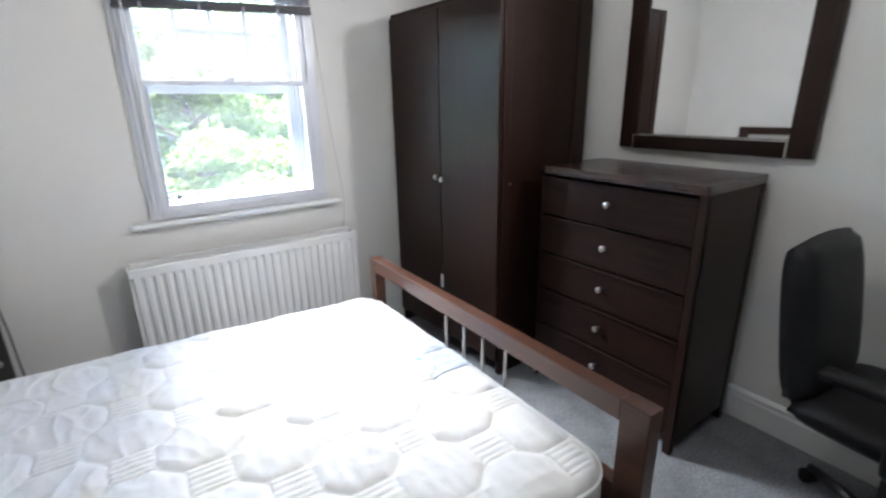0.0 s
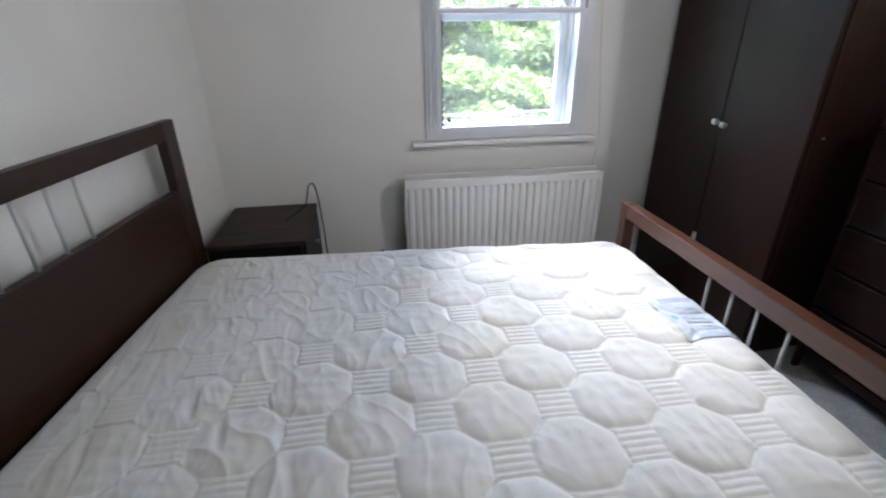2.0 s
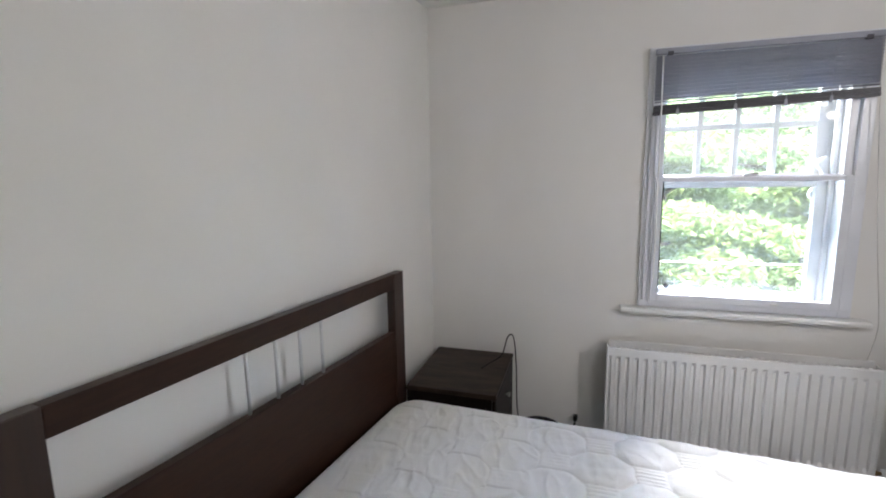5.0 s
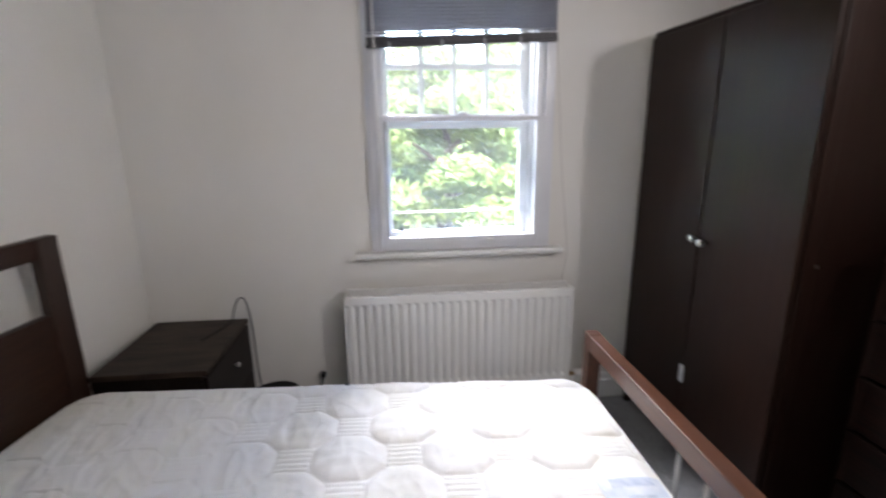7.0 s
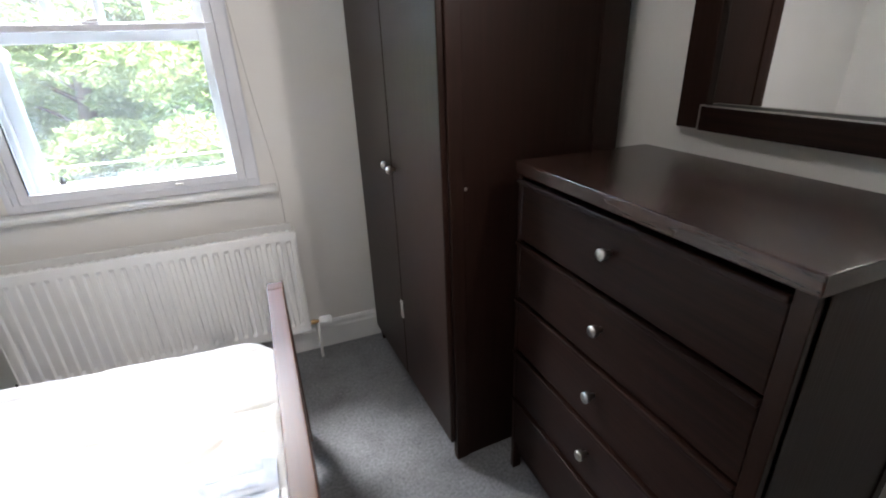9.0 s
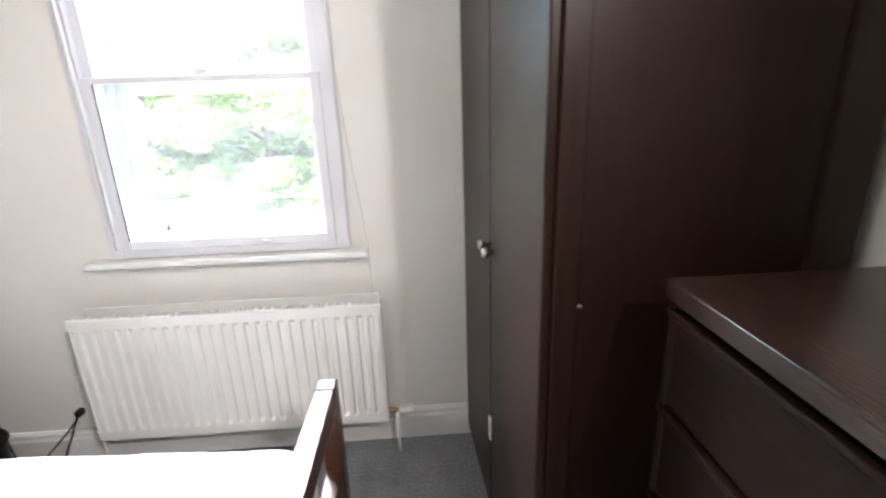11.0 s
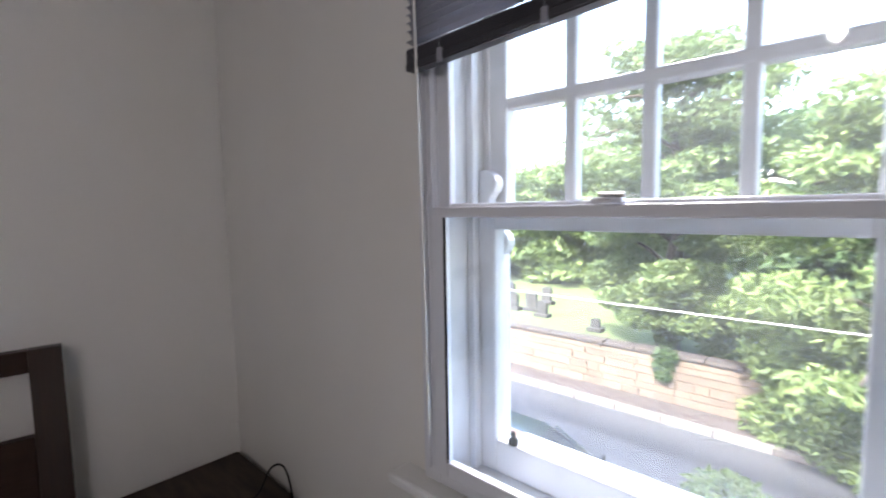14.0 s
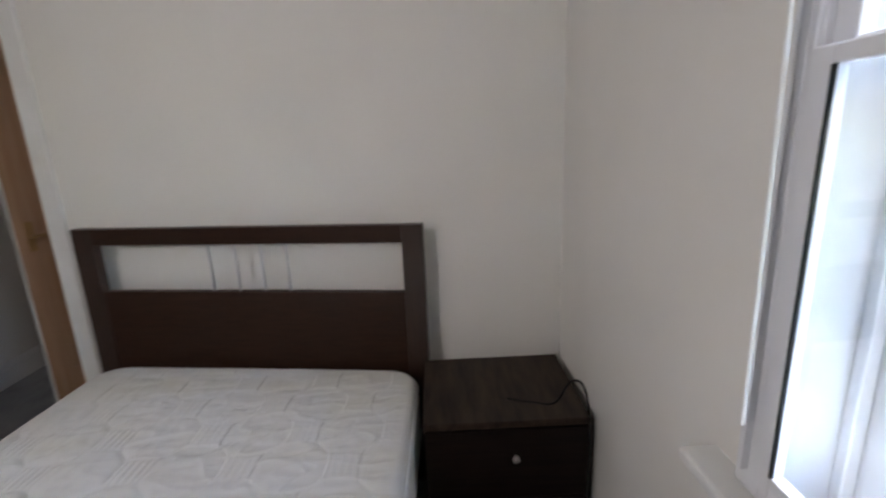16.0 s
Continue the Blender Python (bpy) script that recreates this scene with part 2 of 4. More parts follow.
M_PAVE = material("pavement", (0.060, 0.046, 0.040), 0.9, colour2=(0.048, 0.038, 0.033), scale=6, bump=0.2, stain=0.2)
M_KERB = material("kerb_stone", (0.15, 0.135, 0.125), 0.85, scale=10, bump=0.2, per_object=0.1)
M_STONE = material("sandstone", (0.20, 0.155, 0.115), 0.9, colour2=(0.11, 0.082, 0.060), scale=7, bump=0.6, bump_scale=18, stain=0.3, per_object=0.22)
M_MORTAR = material("mortar", (0.19, 0.15, 0.115), 0.95, scale=20, bump=0.4)
M_COPING = material("coping_stone", (0.055, 0.045, 0.038), 0.9, scale=8, bump=0.5, bump_scale=20, stain=0.3)
M_GRAVE = material("headstone", (0.042, 0.041, 0.039), 0.8, colour2=(0.024, 0.024, 0.023), scale=6, bump=0.3)
M_BARK = material("bark", (0.045, 0.036, 0.028), 0.95, colour2=(0.075, 0.06, 0.045), scale=5, stretch=(3, 3, 0.6), bump=0.9, bump_scale=14)
M_CARPAINT = material("car_paint", (0.035, 0.055, 0.06), 0.25, 0.4, scale=2, coat=0.6)
M_CARGLASS = material("car_glass", (0.02, 0.025, 0.03), 0.06, scale=2)
M_TYRE = material("tyre", (0.02, 0.02, 0.02), 0.85, scale=30)
M_BRICKFAR = material("house_brick", (0.30, 0.17, 0.12), 0.9, colour2=(0.24, 0.13, 0.09), scale=20, bump=0.3)


def leaf_material(name, c1, c2):
    m = bpy.data.materials.new(name)
    m.use_nodes = True
    nt = m.node_tree
    b = nt.nodes["Principled BSDF"]
    b.inputs["Roughness"].default_value = 0.55
    g = nt.nodes.new("ShaderNodeNewGeometry")
    mix = nt.nodes.new("ShaderNodeMix")
    mix.data_type = "RGBA"
    mix.inputs["A"].default_value, mix.inputs["B"].default_value = (*c1, 1), (*c2, 1)
    nt.links.new(g.outputs["Random Per Island"], mix.inputs["Factor"])
    nt.links.new(mix.outputs["Result"], b.inputs["Base Color"])
    tr = nt.nodes.new("ShaderNodeBsdfTranslucent")
    nt.links.new(mix.outputs["Result"], tr.inputs["Color"])
    ms = nt.nodes.new("ShaderNodeMixShader")
    ms.inputs[0].default_value = 0.4
    nt.links.new(b.outputs[0], ms.inputs[1])
    nt.links.new(tr.outputs[0], ms.inputs[2])
    nt.links.new(ms.outputs[0], nt.nodes["Material Output"].inputs["Surface"])
    return m


M_LEAF = leaf_material("leaves", (0.090, 0.145, 0.045), (0.175, 0.235, 0.080))
M_LEAF_B = leaf_material("leaves_light", (0.110, 0.170, 0.050), (0.205, 0.275, 0.090))
M_LEAF_D = leaf_material("leaves_dark", (0.042, 0.085, 0.026), (0.085, 0.140, 0.044))


def glass_material(name, tint):
    m = bpy.data.materials.new(name)
    m.use_nodes = True
    nt = m.node_tree
    gl = nt.nodes.new("ShaderNodeBsdfGlossy")
    gl.inputs["Roughness"].default_value = 0.02
    tp = nt.nodes.new("ShaderNodeBsdfTransparent")
    tp.inputs["Color"].default_value = (*tint, 1)
    lw = nt.nodes.new("ShaderNodeLayerWeight")
    pw5 = nt.nodes.new("ShaderNodeMath")
    pw5.operation = "POWER"
    pw5.inputs[1].default_value = 5.0
    nt.links.new(lw.outputs["Facing"], pw5.inputs[0])
    fr = nt.nodes.new("ShaderNodeMath")
    fr.operation = "MULTIPLY_ADD"
    fr.inputs[1].default_value, fr.inputs[2].default_value = 0.55, 0.035
    nt.links.new(pw5.outputs[0], fr.inputs[0])
    ms = nt.nodes.new("ShaderNodeMixShader")
    nt.links.new(fr.outputs[0], ms.inputs[0])
    nt.links.new(tp.outputs[0], ms.inputs[1])
    nt.links.new(gl.outputs[0], ms.inputs[2])
    # faint milky veil mixed into the glass, stands for glare from outside
    veil = nt.nodes.new("ShaderNodeBsdfTranslucent")
    veil.inputs["Color"].default_value = (0.9, 0.92, 0.93, 1)
    veil_noise = nt.nodes.new("ShaderNodeTexNoise")
    veil_noise.inputs["Scale"].default_value, veil_noise.inputs["Detail"].default_value = 6.0, 5.0
    tc = nt.nodes.new("ShaderNodeTexCoord")
    nt.links.new(tc.outputs["Object"], veil_noise.inputs["Vector"])
    level = nt.nodes.new("ShaderNodeMapRange")
    level.inputs["To Min"].default_value, level.inputs["To Max"].default_value = 0.007, 0.018
    nt.links.new(veil_noise.outputs["Fac"], level.inputs["Value"])
    veiled = nt.nodes.new("ShaderNodeMixShader")
    nt.links.new(level.outputs[0], veiled.inputs[0])
    nt.links.new(ms.outputs[0], veiled.inputs[1])
    nt.links.new(veil.outputs[0], veiled.inputs[2])
    nt.links.new(veiled.outputs[0], nt.nodes["Material Output"].inputs["Surface"])
    return m


M_GLASS = glass_material("window_glass", (0.97, 0.985, 0.98))

# ---------------- room ----------------
XE, YS, ZC = 3.122, -3.22, 2.402          # east wall, south wall, ceiling
WX0, WX1, WZ0, WZ1 = 1.092, 1.961, 0.855, 2.105   # window opening
DOOR_Y = -2.17                            # end of the headboard wall, passage to the door
SLANT = pose(0, 0, 0, 0, 0, -8.2)         # the headboard wall meets the window wall askew
TH = 0.30

structure("floor", boxes((-1.9, XE + 0.1, YS - 0.1, 0.1, -0.2, 0.0)), M_CARPET, "grey short-pile carpet on the bedroom floor")
structure("ceiling", boxes((-1.9, XE + 0.1, YS - 0.1, 0.1, ZC, ZC + 0.15)), M_CEIL, "plain white painted ceiling")
structure("wall_north", boxes((-0.15, WX0, 0, TH, -0.2, ZC), (WX1, XE + 0.15, 0, TH, -0.2, ZC), (WX0, WX1, 0, TH, -0.2, WZ0), (WX0, WX1, 0, TH, WZ1, ZC)),
          M_WALL, "off-white painted wall with the sash window")
structure("wall_west", placed(boxes((-0.12, 0, DOOR_Y, 0.06, 0, ZC)), SLANT), M_WALL, "off-white painted wall behind the bed")
structure("wall_east", boxes((XE, XE + 0.12, YS, 0, 0, ZC)), M_WALL, "off-white painted wall behind the wardrobe")
structure("wall_south", boxes((-1.8, XE + 0.12, YS - 0.12, YS, 0, ZC)), M_WALL, "off-white painted wall")
structure("wall_passage_north", boxes((-1.8, -0.38, -2.22, -2.10, 0, ZC)), M_WALL, "off-white passage wall")
structure("wall_passage_end", boxes((-1.92, -1.8, YS - 0.12, -2.13, 0, ZC)), M_WALL, "off-white passage end wall")


def skirting(name, x0, y0, x1, y1, nx, ny):
    """A moulded skirting board along a wall, with its face towards (nx, ny)."""
    prof = [(0.0, 0.0), (0.018, 0.0), (0.018, 0.105), (0.013, 0.115), (0.013, 0.132), (0.006, 0.144), (0.0, 0.147)]
    bm = bmesh.new()
    ends = []
    for x, y in ((x0, y0), (x1, y1)):
        ends.append([bm.verts.new((x + nx * d, y + ny * d, h + 0.001)) for d, h in prof])
    for k in range(len(prof)):
        j = (k + 1) % len(prof)
        bm.faces.new((ends[0][k], ends[0][j], ends[1][j], ends[1][k]))
    bm.faces.new(ends[0])
    bm.faces.new(ends[1])
    return structure(name, bm, M_TRIM, "white gloss moulded skirting board")


skirting("baseboard_north", 0.0, 0.0, XE, 0.0, 0, -1)
skirting("baseboard_west", 0.0, DOOR_Y + 0.1, 0.0, -0.02, 1, 0).matrix_basis = SLANT
skirting("baseboard_east", XE, YS, XE, -0.02, -1, 0)
skirting("baseboard_south", -1.8, YS, XE - 0.02, YS, 0, 1)
structure("trim_passage", placed(boxes((-0.125, 0.016, DOOR_Y - 0.012, DOOR_Y, 0, 2.1), (0.0, 0.018, DOOR_Y, DOOR_Y + 0.075, 0, 2.1), r=0.003), SLANT), M_TRIM,
          "white painted architrave at the passage")

# ---------------- window ----------------
win = thing("window_1", "white timber sash window with inner sliding secondary glazing", "window", (1.57, 0.1, 0.9))
tagged(win, kind="structure")
FY0, FY1 = -0.036, 0.02      # secondary glazing, front and back
GY = -0.030
fr = boxes((WX0 - 0.006, WX0 + 0.045, FY0 + 0.018, FY1, 0.882, WZ1), (WX1 - 0.045, WX1 + 0.006, FY0 + 0.018, FY1, 0.882, WZ1),
           (WX0 + 0.045, WX1 - 0.045, FY0 + 0.018, FY1, 0.883, 0.915), (WX0 + 0.045, WX1 - 0.045, FY0 + 0.018, FY1, WZ1 - 0.05, WZ1), r=0.003)
outer = part("window_frame", fr, M_UPVC, win)
part("frame_track", boxes((WX0 + 0.012, WX0 + 0.022, FY0 + 0.005, FY0 + 0.019, 0.916, WZ1 - 0.06), (WX1 - 0.044, WX1 + 0.002, FY0 + 0.010, FY0 + 0.0185, 0.916, WZ1 - 0.06),
                          (WX0 + 0.034, WX0 + 0.043, FY0 + 0.010, FY0 + 0.019, 0.916, WZ1 - 0.06), r=0.002), M_UPVC, win)


def sash(name, z0, z1, y, side, top, bot, mat):
    s = part(name, boxes((WX0 + 0.045, WX0 + 0.045 + side, y, y + 0.02, z0, z1), (WX1 - 0.045 - side, WX1 - 0.045, y, y + 0.02, z0, z1),
                         (WX0 + 0.045 + side, WX1 - 0.045 - side, y, y + 0.02, z0, z0 + bot), (WX0 + 0.045 + side, WX1 - 0.045 - side, y, y + 0.02, z1 - top, z1), r=0.003), mat, win)
    p = part("pane", boxes((WX0 + 0.04 + side, WX1 - 0.04 - side, y + 0.008, y + 0.012, z0 + bot - 0.004, z1 - top + 0.004)), M_GLASS, s)
    p.visible_shadow = False
    return s


low = sash("lower_sash", 0.915, 1.516, FY0 + 0.006, 0.034, 0.022, 0.036, M_UPVC)
up = sash("upper_sash", 1.499, WZ1 - 0.05, FY0 + 0.028, 0.034, 0.03, 0.024, M_UPVC)
part("gasket", boxes((WX0 + 0.0785, WX0 + 0.0825, FY0 + 0.004, FY0 + 0.009, 0.951, 1.494)), M_BLACK, low, "thin black glazing seal")
part("latch", rounded(1.500, 1.552, FY0 - 0.002, FY0 + 0.016, 1.5165, 1.527, 0.004), M_UPVC, low)
part("latch_lever", rounded(1.514, 1.556, FY0 - 0.006, FY0 + 0.004, 1.526, 1.534, 0.003), M_STEEL, low)
part("pull", rounded(1.65, 1.68, FY0 - 0.004, FY0 + 0.008, 0.926, 0.936, 0.003), M_TRIM, low)
# the old sash window behind it
OY = 0.145
OX0, OX1 = 1.140, 1.892
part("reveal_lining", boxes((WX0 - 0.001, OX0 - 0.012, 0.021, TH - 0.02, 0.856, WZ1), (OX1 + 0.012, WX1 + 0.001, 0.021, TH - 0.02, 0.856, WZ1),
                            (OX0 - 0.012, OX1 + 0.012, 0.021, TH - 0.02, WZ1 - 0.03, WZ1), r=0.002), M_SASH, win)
part("staff_bead", boxes((OX0 - 0.012, OX0 + 0.008, 0.100, 0.122, 0.87, WZ1 - 0.03), (OX1 - 0.008, OX1 + 0.012, 0.100, 0.122, 0.87, WZ1 - 0.03),
                         (OX0 - 0.012, OX0 + 0.004, 0.1665, 0.1725, 0.87, WZ1 - 0.03), (OX1 - 0.004, OX1 + 0.012, 0.1665, 0.1725, 0.87, WZ1 - 0.03), r=0.003), M_SASH, win)
part("window_sill", boxes((WX0 - 0.086, WX1 + 0.07, -0.066, 0.02, 0.856, 0.881), r=0.007), M_TRIM, win, "white gloss window board")
part("outer_sill", boxes((OX0 - 0.012, OX1 + 0.012, 0.022, TH + 0.05, 0.83, 0.866), r=0.006), M_SASH, win)
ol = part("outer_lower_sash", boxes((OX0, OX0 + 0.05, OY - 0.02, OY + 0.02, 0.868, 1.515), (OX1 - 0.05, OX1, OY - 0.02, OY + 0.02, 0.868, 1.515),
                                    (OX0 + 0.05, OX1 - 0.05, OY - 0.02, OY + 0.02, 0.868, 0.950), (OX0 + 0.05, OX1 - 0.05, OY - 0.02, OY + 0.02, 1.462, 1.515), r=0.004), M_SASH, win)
pn = part("pane", boxes((OX0 + 0.045, OX1 - 0.045, OY - 0.002, OY + 0.002, 0.946, 1.466)), M_GLASS, ol)
pn.visible_shadow = False
UY = 0.194
UX0, UX1, UZ0, UZ1 = OX0 + 0.050, OX1 - 0.050, 1.525, 2.035
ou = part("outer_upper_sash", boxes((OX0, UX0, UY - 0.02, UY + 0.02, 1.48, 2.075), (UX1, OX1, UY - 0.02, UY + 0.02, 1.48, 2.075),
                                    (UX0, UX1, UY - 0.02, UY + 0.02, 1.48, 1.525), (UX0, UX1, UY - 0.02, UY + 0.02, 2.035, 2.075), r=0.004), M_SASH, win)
pw = (UX1 - UX0) / 4
for k in (1, 2, 3):
    part("glazing_bar", rounded(UX0 + k * pw - 0.013, UX0 + k * pw + 0.013, UY - 0.018, UY + 0.018, 1.525, 2.035, 0.005), M_SASH, ou)
part("cross_bar", rounded(UX0, UX1, UY - 0.0185, UY + 0.0185, 1.742, 1.770, 0.005), M_SASH, ou)
for k in range(4):
    for z0, z1 in ((1.521, 1.750), (1.762, 2.040)):
        p = part("pane", boxes((UX0 + k * pw + 0.002, UX0 + (k + 1) * pw - 0.002, UY - 0.002, UY + 0.002, z0, z1)), M_GLASS, ou)
        p.visible_shadow = False


def sash_horn(x, y, z, inward, away):
    """A moulded horn: a swelling scroll cut on the end of a sash stile."""
    prof = [(0.0, 0.0), (0.036, 0.0), (0.030, 0.008), (0.027, 0.016), (0.033, 0.026), (0.044, 0.036), (0.050, 0.048), (0.050, 0.060), (0.044, 0.072), (0.033, 0.081), (0.018, 0.086), (0.0, 0.087)]
    bm = bmesh.new()
    faces = [[bm.verts.new((x + inward * u, y + d, z + away * w)) for u, w in prof] for d in (-0.017, 0.017)]
    for k in range(len(prof)):
        j = (k + 1) % len(prof)
        bm.faces.new((faces[0][k], faces[0][j], faces[1][j], faces[1][k]))
    for f in faces:
        bm.faces.new(f)
    bmesh.ops.recalc_face_normals(bm, faces=bm.faces[:])
    bmesh.ops.bevel(bm, geom=[e for e in bm.edges if abs(e.verts[0].co.y - e.verts[1].co.y) < 1e-5], offset=0.003, segments=2, affect="EDGES")
    return bm


for x, inward in ((OX0 + 0.001, 1), (OX1 - 0.001, -1)):
    part("sash_horn", sash_horn(x, OY, 1.5145, inward, 1), M_SASH, ol, "moulded white sash horn")
    part("sash_horn", sash_horn(x, UY, 1.4805, inward, -1), M_SASH, ou, "moulded white sash horn")
part("sash_fastener", lathe([(0.012, 0), (0.012, 0.012), (0.006, 0.016), (0.006, 0.03)], 12, (1.235, OY - 0.012, 0.9505), "z"), M_BLACK, ol, "small dark sash lift", True)
# white block shaped in place of a lamp reflection on the glass
part("glint_block", rounded(UX1 + 0.002, UX1 + 0.028, UY - 0.028, UY - 0.0205, 1.83, 1.855, 0.004), M_TRIM, ou)

# ---------------- venetian blind ----------------
blind = thing("venetian_blind", "half-raised grey metal venetian blind hanging above the window", "blind", (1.57, -0.046, 2.1))
BX0, BX1 = 1.106, 1.953
part("head_rail", rounded(BX0, BX1, -0.068, -0.038, 2.064, 2.088, 0.003), M_BLIND, blind)
for x in (BX0 + 0.06, BX1 - 0.06):
    part("bracket", rounded(x - 0.012, x + 0.012, -0.0705, -0.03, 2.056, 2.074, 0.002), M_BLINDDARK, blind)
NS = 14
for k in range(NS):
    bm = bmesh.new()
    f = k / (NS - 1)
    zl, zr = 2.050 - f * 0.210, 2.052 - f * 0.186
    cols = []
    for s in range(5):
        u = s / 4
        yy = -0.0675 + 0.018 * u
        dz = (0.0050 - 0.0128 * u + 0.0058 * math.sin(math.pi * u)) if k < NS - 2 else (0.001 - 0.004 * u)
        cols.append((bm.verts.new((BX0 + 0.004, yy, zl + dz)), bm.verts.new((BX1 - 0.004, yy, zr + dz))))
    for a, b in zip(cols, cols[1:]):
        bm.faces.new((a[0], b[0], b[1], a[1]))
    bm.normal_update()
    bmesh.ops.solidify(bm, geom=bm.faces[:], thickness=0.0008)
    part("slat", bm, M_BLIND, blind)
bm = bmesh.new()
for n in range(6):
    zl, zr = 1.815 + n * 0.0042, 1.849 + n * 0.0032
    vs = box(bm, BX0 + 0.003, BX1 - 0.003, -0.068, -0.042, 0, 0.003)
    for v in vs:
        v.co.z += zl if v.co.x < 1.5 else zr
part("stacked_slats", bm, M_BLINDDARK, blind, "dark stacked lower slats")
bm = bmesh.new()
for v in box(bm, BX0, BX1, -0.07, -0.04, -0.016, 0.0):
    v.co.z += 1.814 if v.co.x < 1.5 else 1.848
bmesh.ops.bevel(bm, geom=bm.edges[:], offset=0.003, segments=2, affect="EDGES")
part("bottom_rail", bm, M_BLINDDARK, blind)
for x in (BX0 + 0.10, BX0 + 0.33, BX1 - 0.33, BX1 - 0.17):
    zb = 1.798 + (x - BX0) / (BX1 - BX0) * 0.03
    part("ladder_cord", tube([(x, -0.0705, 2.066), (x, -0.0715, zb)], 0.0009, 5), M_BLIND, blind)
    part("cord_clip", rounded(x - 0.006, x + 0.006, -0.0745, -0.067, zb - 0.005, zb + 0.022, 0.002), M_BLIND, blind)
part("tilt_wand", tube([(BX0 + 0.030, -0.072, 2.056), (BX0 + 0.038, -0.066, 1.5), (BX0 + 0.040, -0.060, 1.02)], 0.0032, 8), M_TRIM, blind, "clear plastic tilt wand")
part("pull_cord", tube(curve_pts([(BX1 - 0.012, -0.056, 2.066), (1.955, -0.061, 1.8), (1.995, -0.071, 1.3), (2.035, -0.076, 0.95), (2.039, -0.078, 0.84), (2.039, -0.035, 0.70)], 6), 0.0016, 6), M_CORD, blind, "long beige pull cord", True)

# ---------------- radiator ----------------
rad = thing("radiator", "white double panel radiator under the window", "radiator", (1.56, -0.1, 0.18))
RX0, RX1, RZ0, RZ1 = 0.951, 2.068, 0.186, 0.699


def rad_panel(y, depth):
    """A pressed panel with upright flutes."""
    bm = bmesh.new()
    n = 27
    pitch = (RX1 - RX0) / n
    prof = []
    for k in range(n):
        x = RX0 + k * pitch
        prof += [(x + 0.02 * pitch, 1), (x + 0.30 * pitch, 1), (x + 0.42 * pitch, 0), (x + 0.86 * pitch, 0), (x + 0.98 * pitch, 1)]
    prof[0], prof[-1] = (RX0, 1), (RX1, 1)
    levels = [(RZ0, 0), (RZ0 + 0.035, 0), (RZ0 + 0.052, 1), (RZ1 - 0.060, 1), (RZ1 - 0.043, 0), (RZ1 - 0.006, 0), (RZ1, 0.4)]
    rows = []
    for z, d in levels:
        rows.append([bm.verts.new((x, y + (depth * d * h if d != 0.4 else 0.006), z)) for x, h in prof])
    for a, b in zip(rows, rows[1:]):
        for k in range(len(prof) - 1):
            bm.faces.new((a[k], a[k + 1], b[k + 1], b[k]))
    bm.normal_update()
    bmesh.ops.solidify(bm, geom=bm.faces[:], thickness=0.003)
    return bm


part("front_panel", rad_panel(-0.142, 0.011), M_RAD, rad)
part("back_panel", boxes((RX0 + 0.01, RX1 - 0.01, -0.058, -0.046, RZ0, RZ1 + 0.008), r=0.003), M_RAD, rad)
part("side_cover", boxes((RX0 - 0.003, RX0 + 0.002, -0.137, -0.048, RZ0 + 0.01, RZ1 - 0.012), r=0.001), M_RAD, rad)
part("side_cover", boxes((RX1 - 0.002, RX1 + 0.003, -0.137, -0.048, RZ0 + 0.01, RZ1 - 0.012), r=0.001), M_RAD, rad)
fin_bm = bmesh.new()
box(fin_bm, RX0 + 0.03, RX0 + 0.042, -0.128, -0.066, RZ1 - 0.022, RZ1 - 0.020)
fin = part("top_fin", fin_bm, M_RAD, rad)
for k in range(1, 38):
    f = new("top_fin", fin.data)
    f.parent = rad
    f.matrix_parent_inverse = fin.matrix_parent_inverse
    f.matrix_basis = fin.matrix_basis @ pose(k * 0.0292, 0, 0)
for x in (RX0 + 0.2, RX1 - 0.2):
    part("wall_bracket", boxes((x, x + 0.03, -0.05, 0.0, 0.3, 0.62)), M_RAD, rad)
part("valve_body", lathe([(0.010, 0.0), (0.012, 0.012), (0.012, 0.03), (0.008, 0.034), (0.008, 0.045)], 14, (RX1 - 0.002, -0.098, 0.205), "x"), M_BRASS, rad, "brass valve tail", True)
part("valve_cap", lathe([(0.016, 0), (0.020, 0.004), (0.020, 0.05), (0.017, 0.058), (0.008, 0.06)], 18, (RX1 + 0.043, -0.098, 0.205), "x"), M_TRIM, rad, "white plastic valve head", True)
part("pipe", tube([(RX1 + 0.035, -0.098, 0.2), (RX1 + 0.035, -0.098, 0.001)], 0.0075, 10), M_COPPER, rad, "", True)
part("pipe", tube([(RX0 - 0.02, -0.098, 0.2), (RX0 - 0.02, -0.098, 0.001)], 0.0075, 10), M_COPPER, rad, "", True)
part("lockshield", lathe([(0.009, 0), (0.011, 0.006), (0.011, 0.03), (0.006, 0.034)], 14, (RX0 - 0.03, -0.098, 0.215), "x"), M_BLACK, rad, "dark lockshield valve", True)

# ---------------- bed ----------------
bed = thing("double_bed", "dark brown wooden double bed frame with metal spindles", "bed", (1.0, -1.3, 0.0))
HB0, HB1, HX0, HX1 = -1.976, -0.5205, 0.073, 0.1115
for y0, y1 in ((HB0, HB0 + 0.090), (HB1 - 0.080, HB1)):
    part("headboard_post", placed(rounded(HX0, HX1 + 0.002, y0, y1, 0.0, 1.116, 0.003), SLANT), M_BEDV, bed)
part("headboard_rail", placed(rounded(HX0, HX1, HB0 + 0.090, HB1 - 0.080, 1.047, 1.115, 0.003), SLANT), M_BEDDARK, bed)
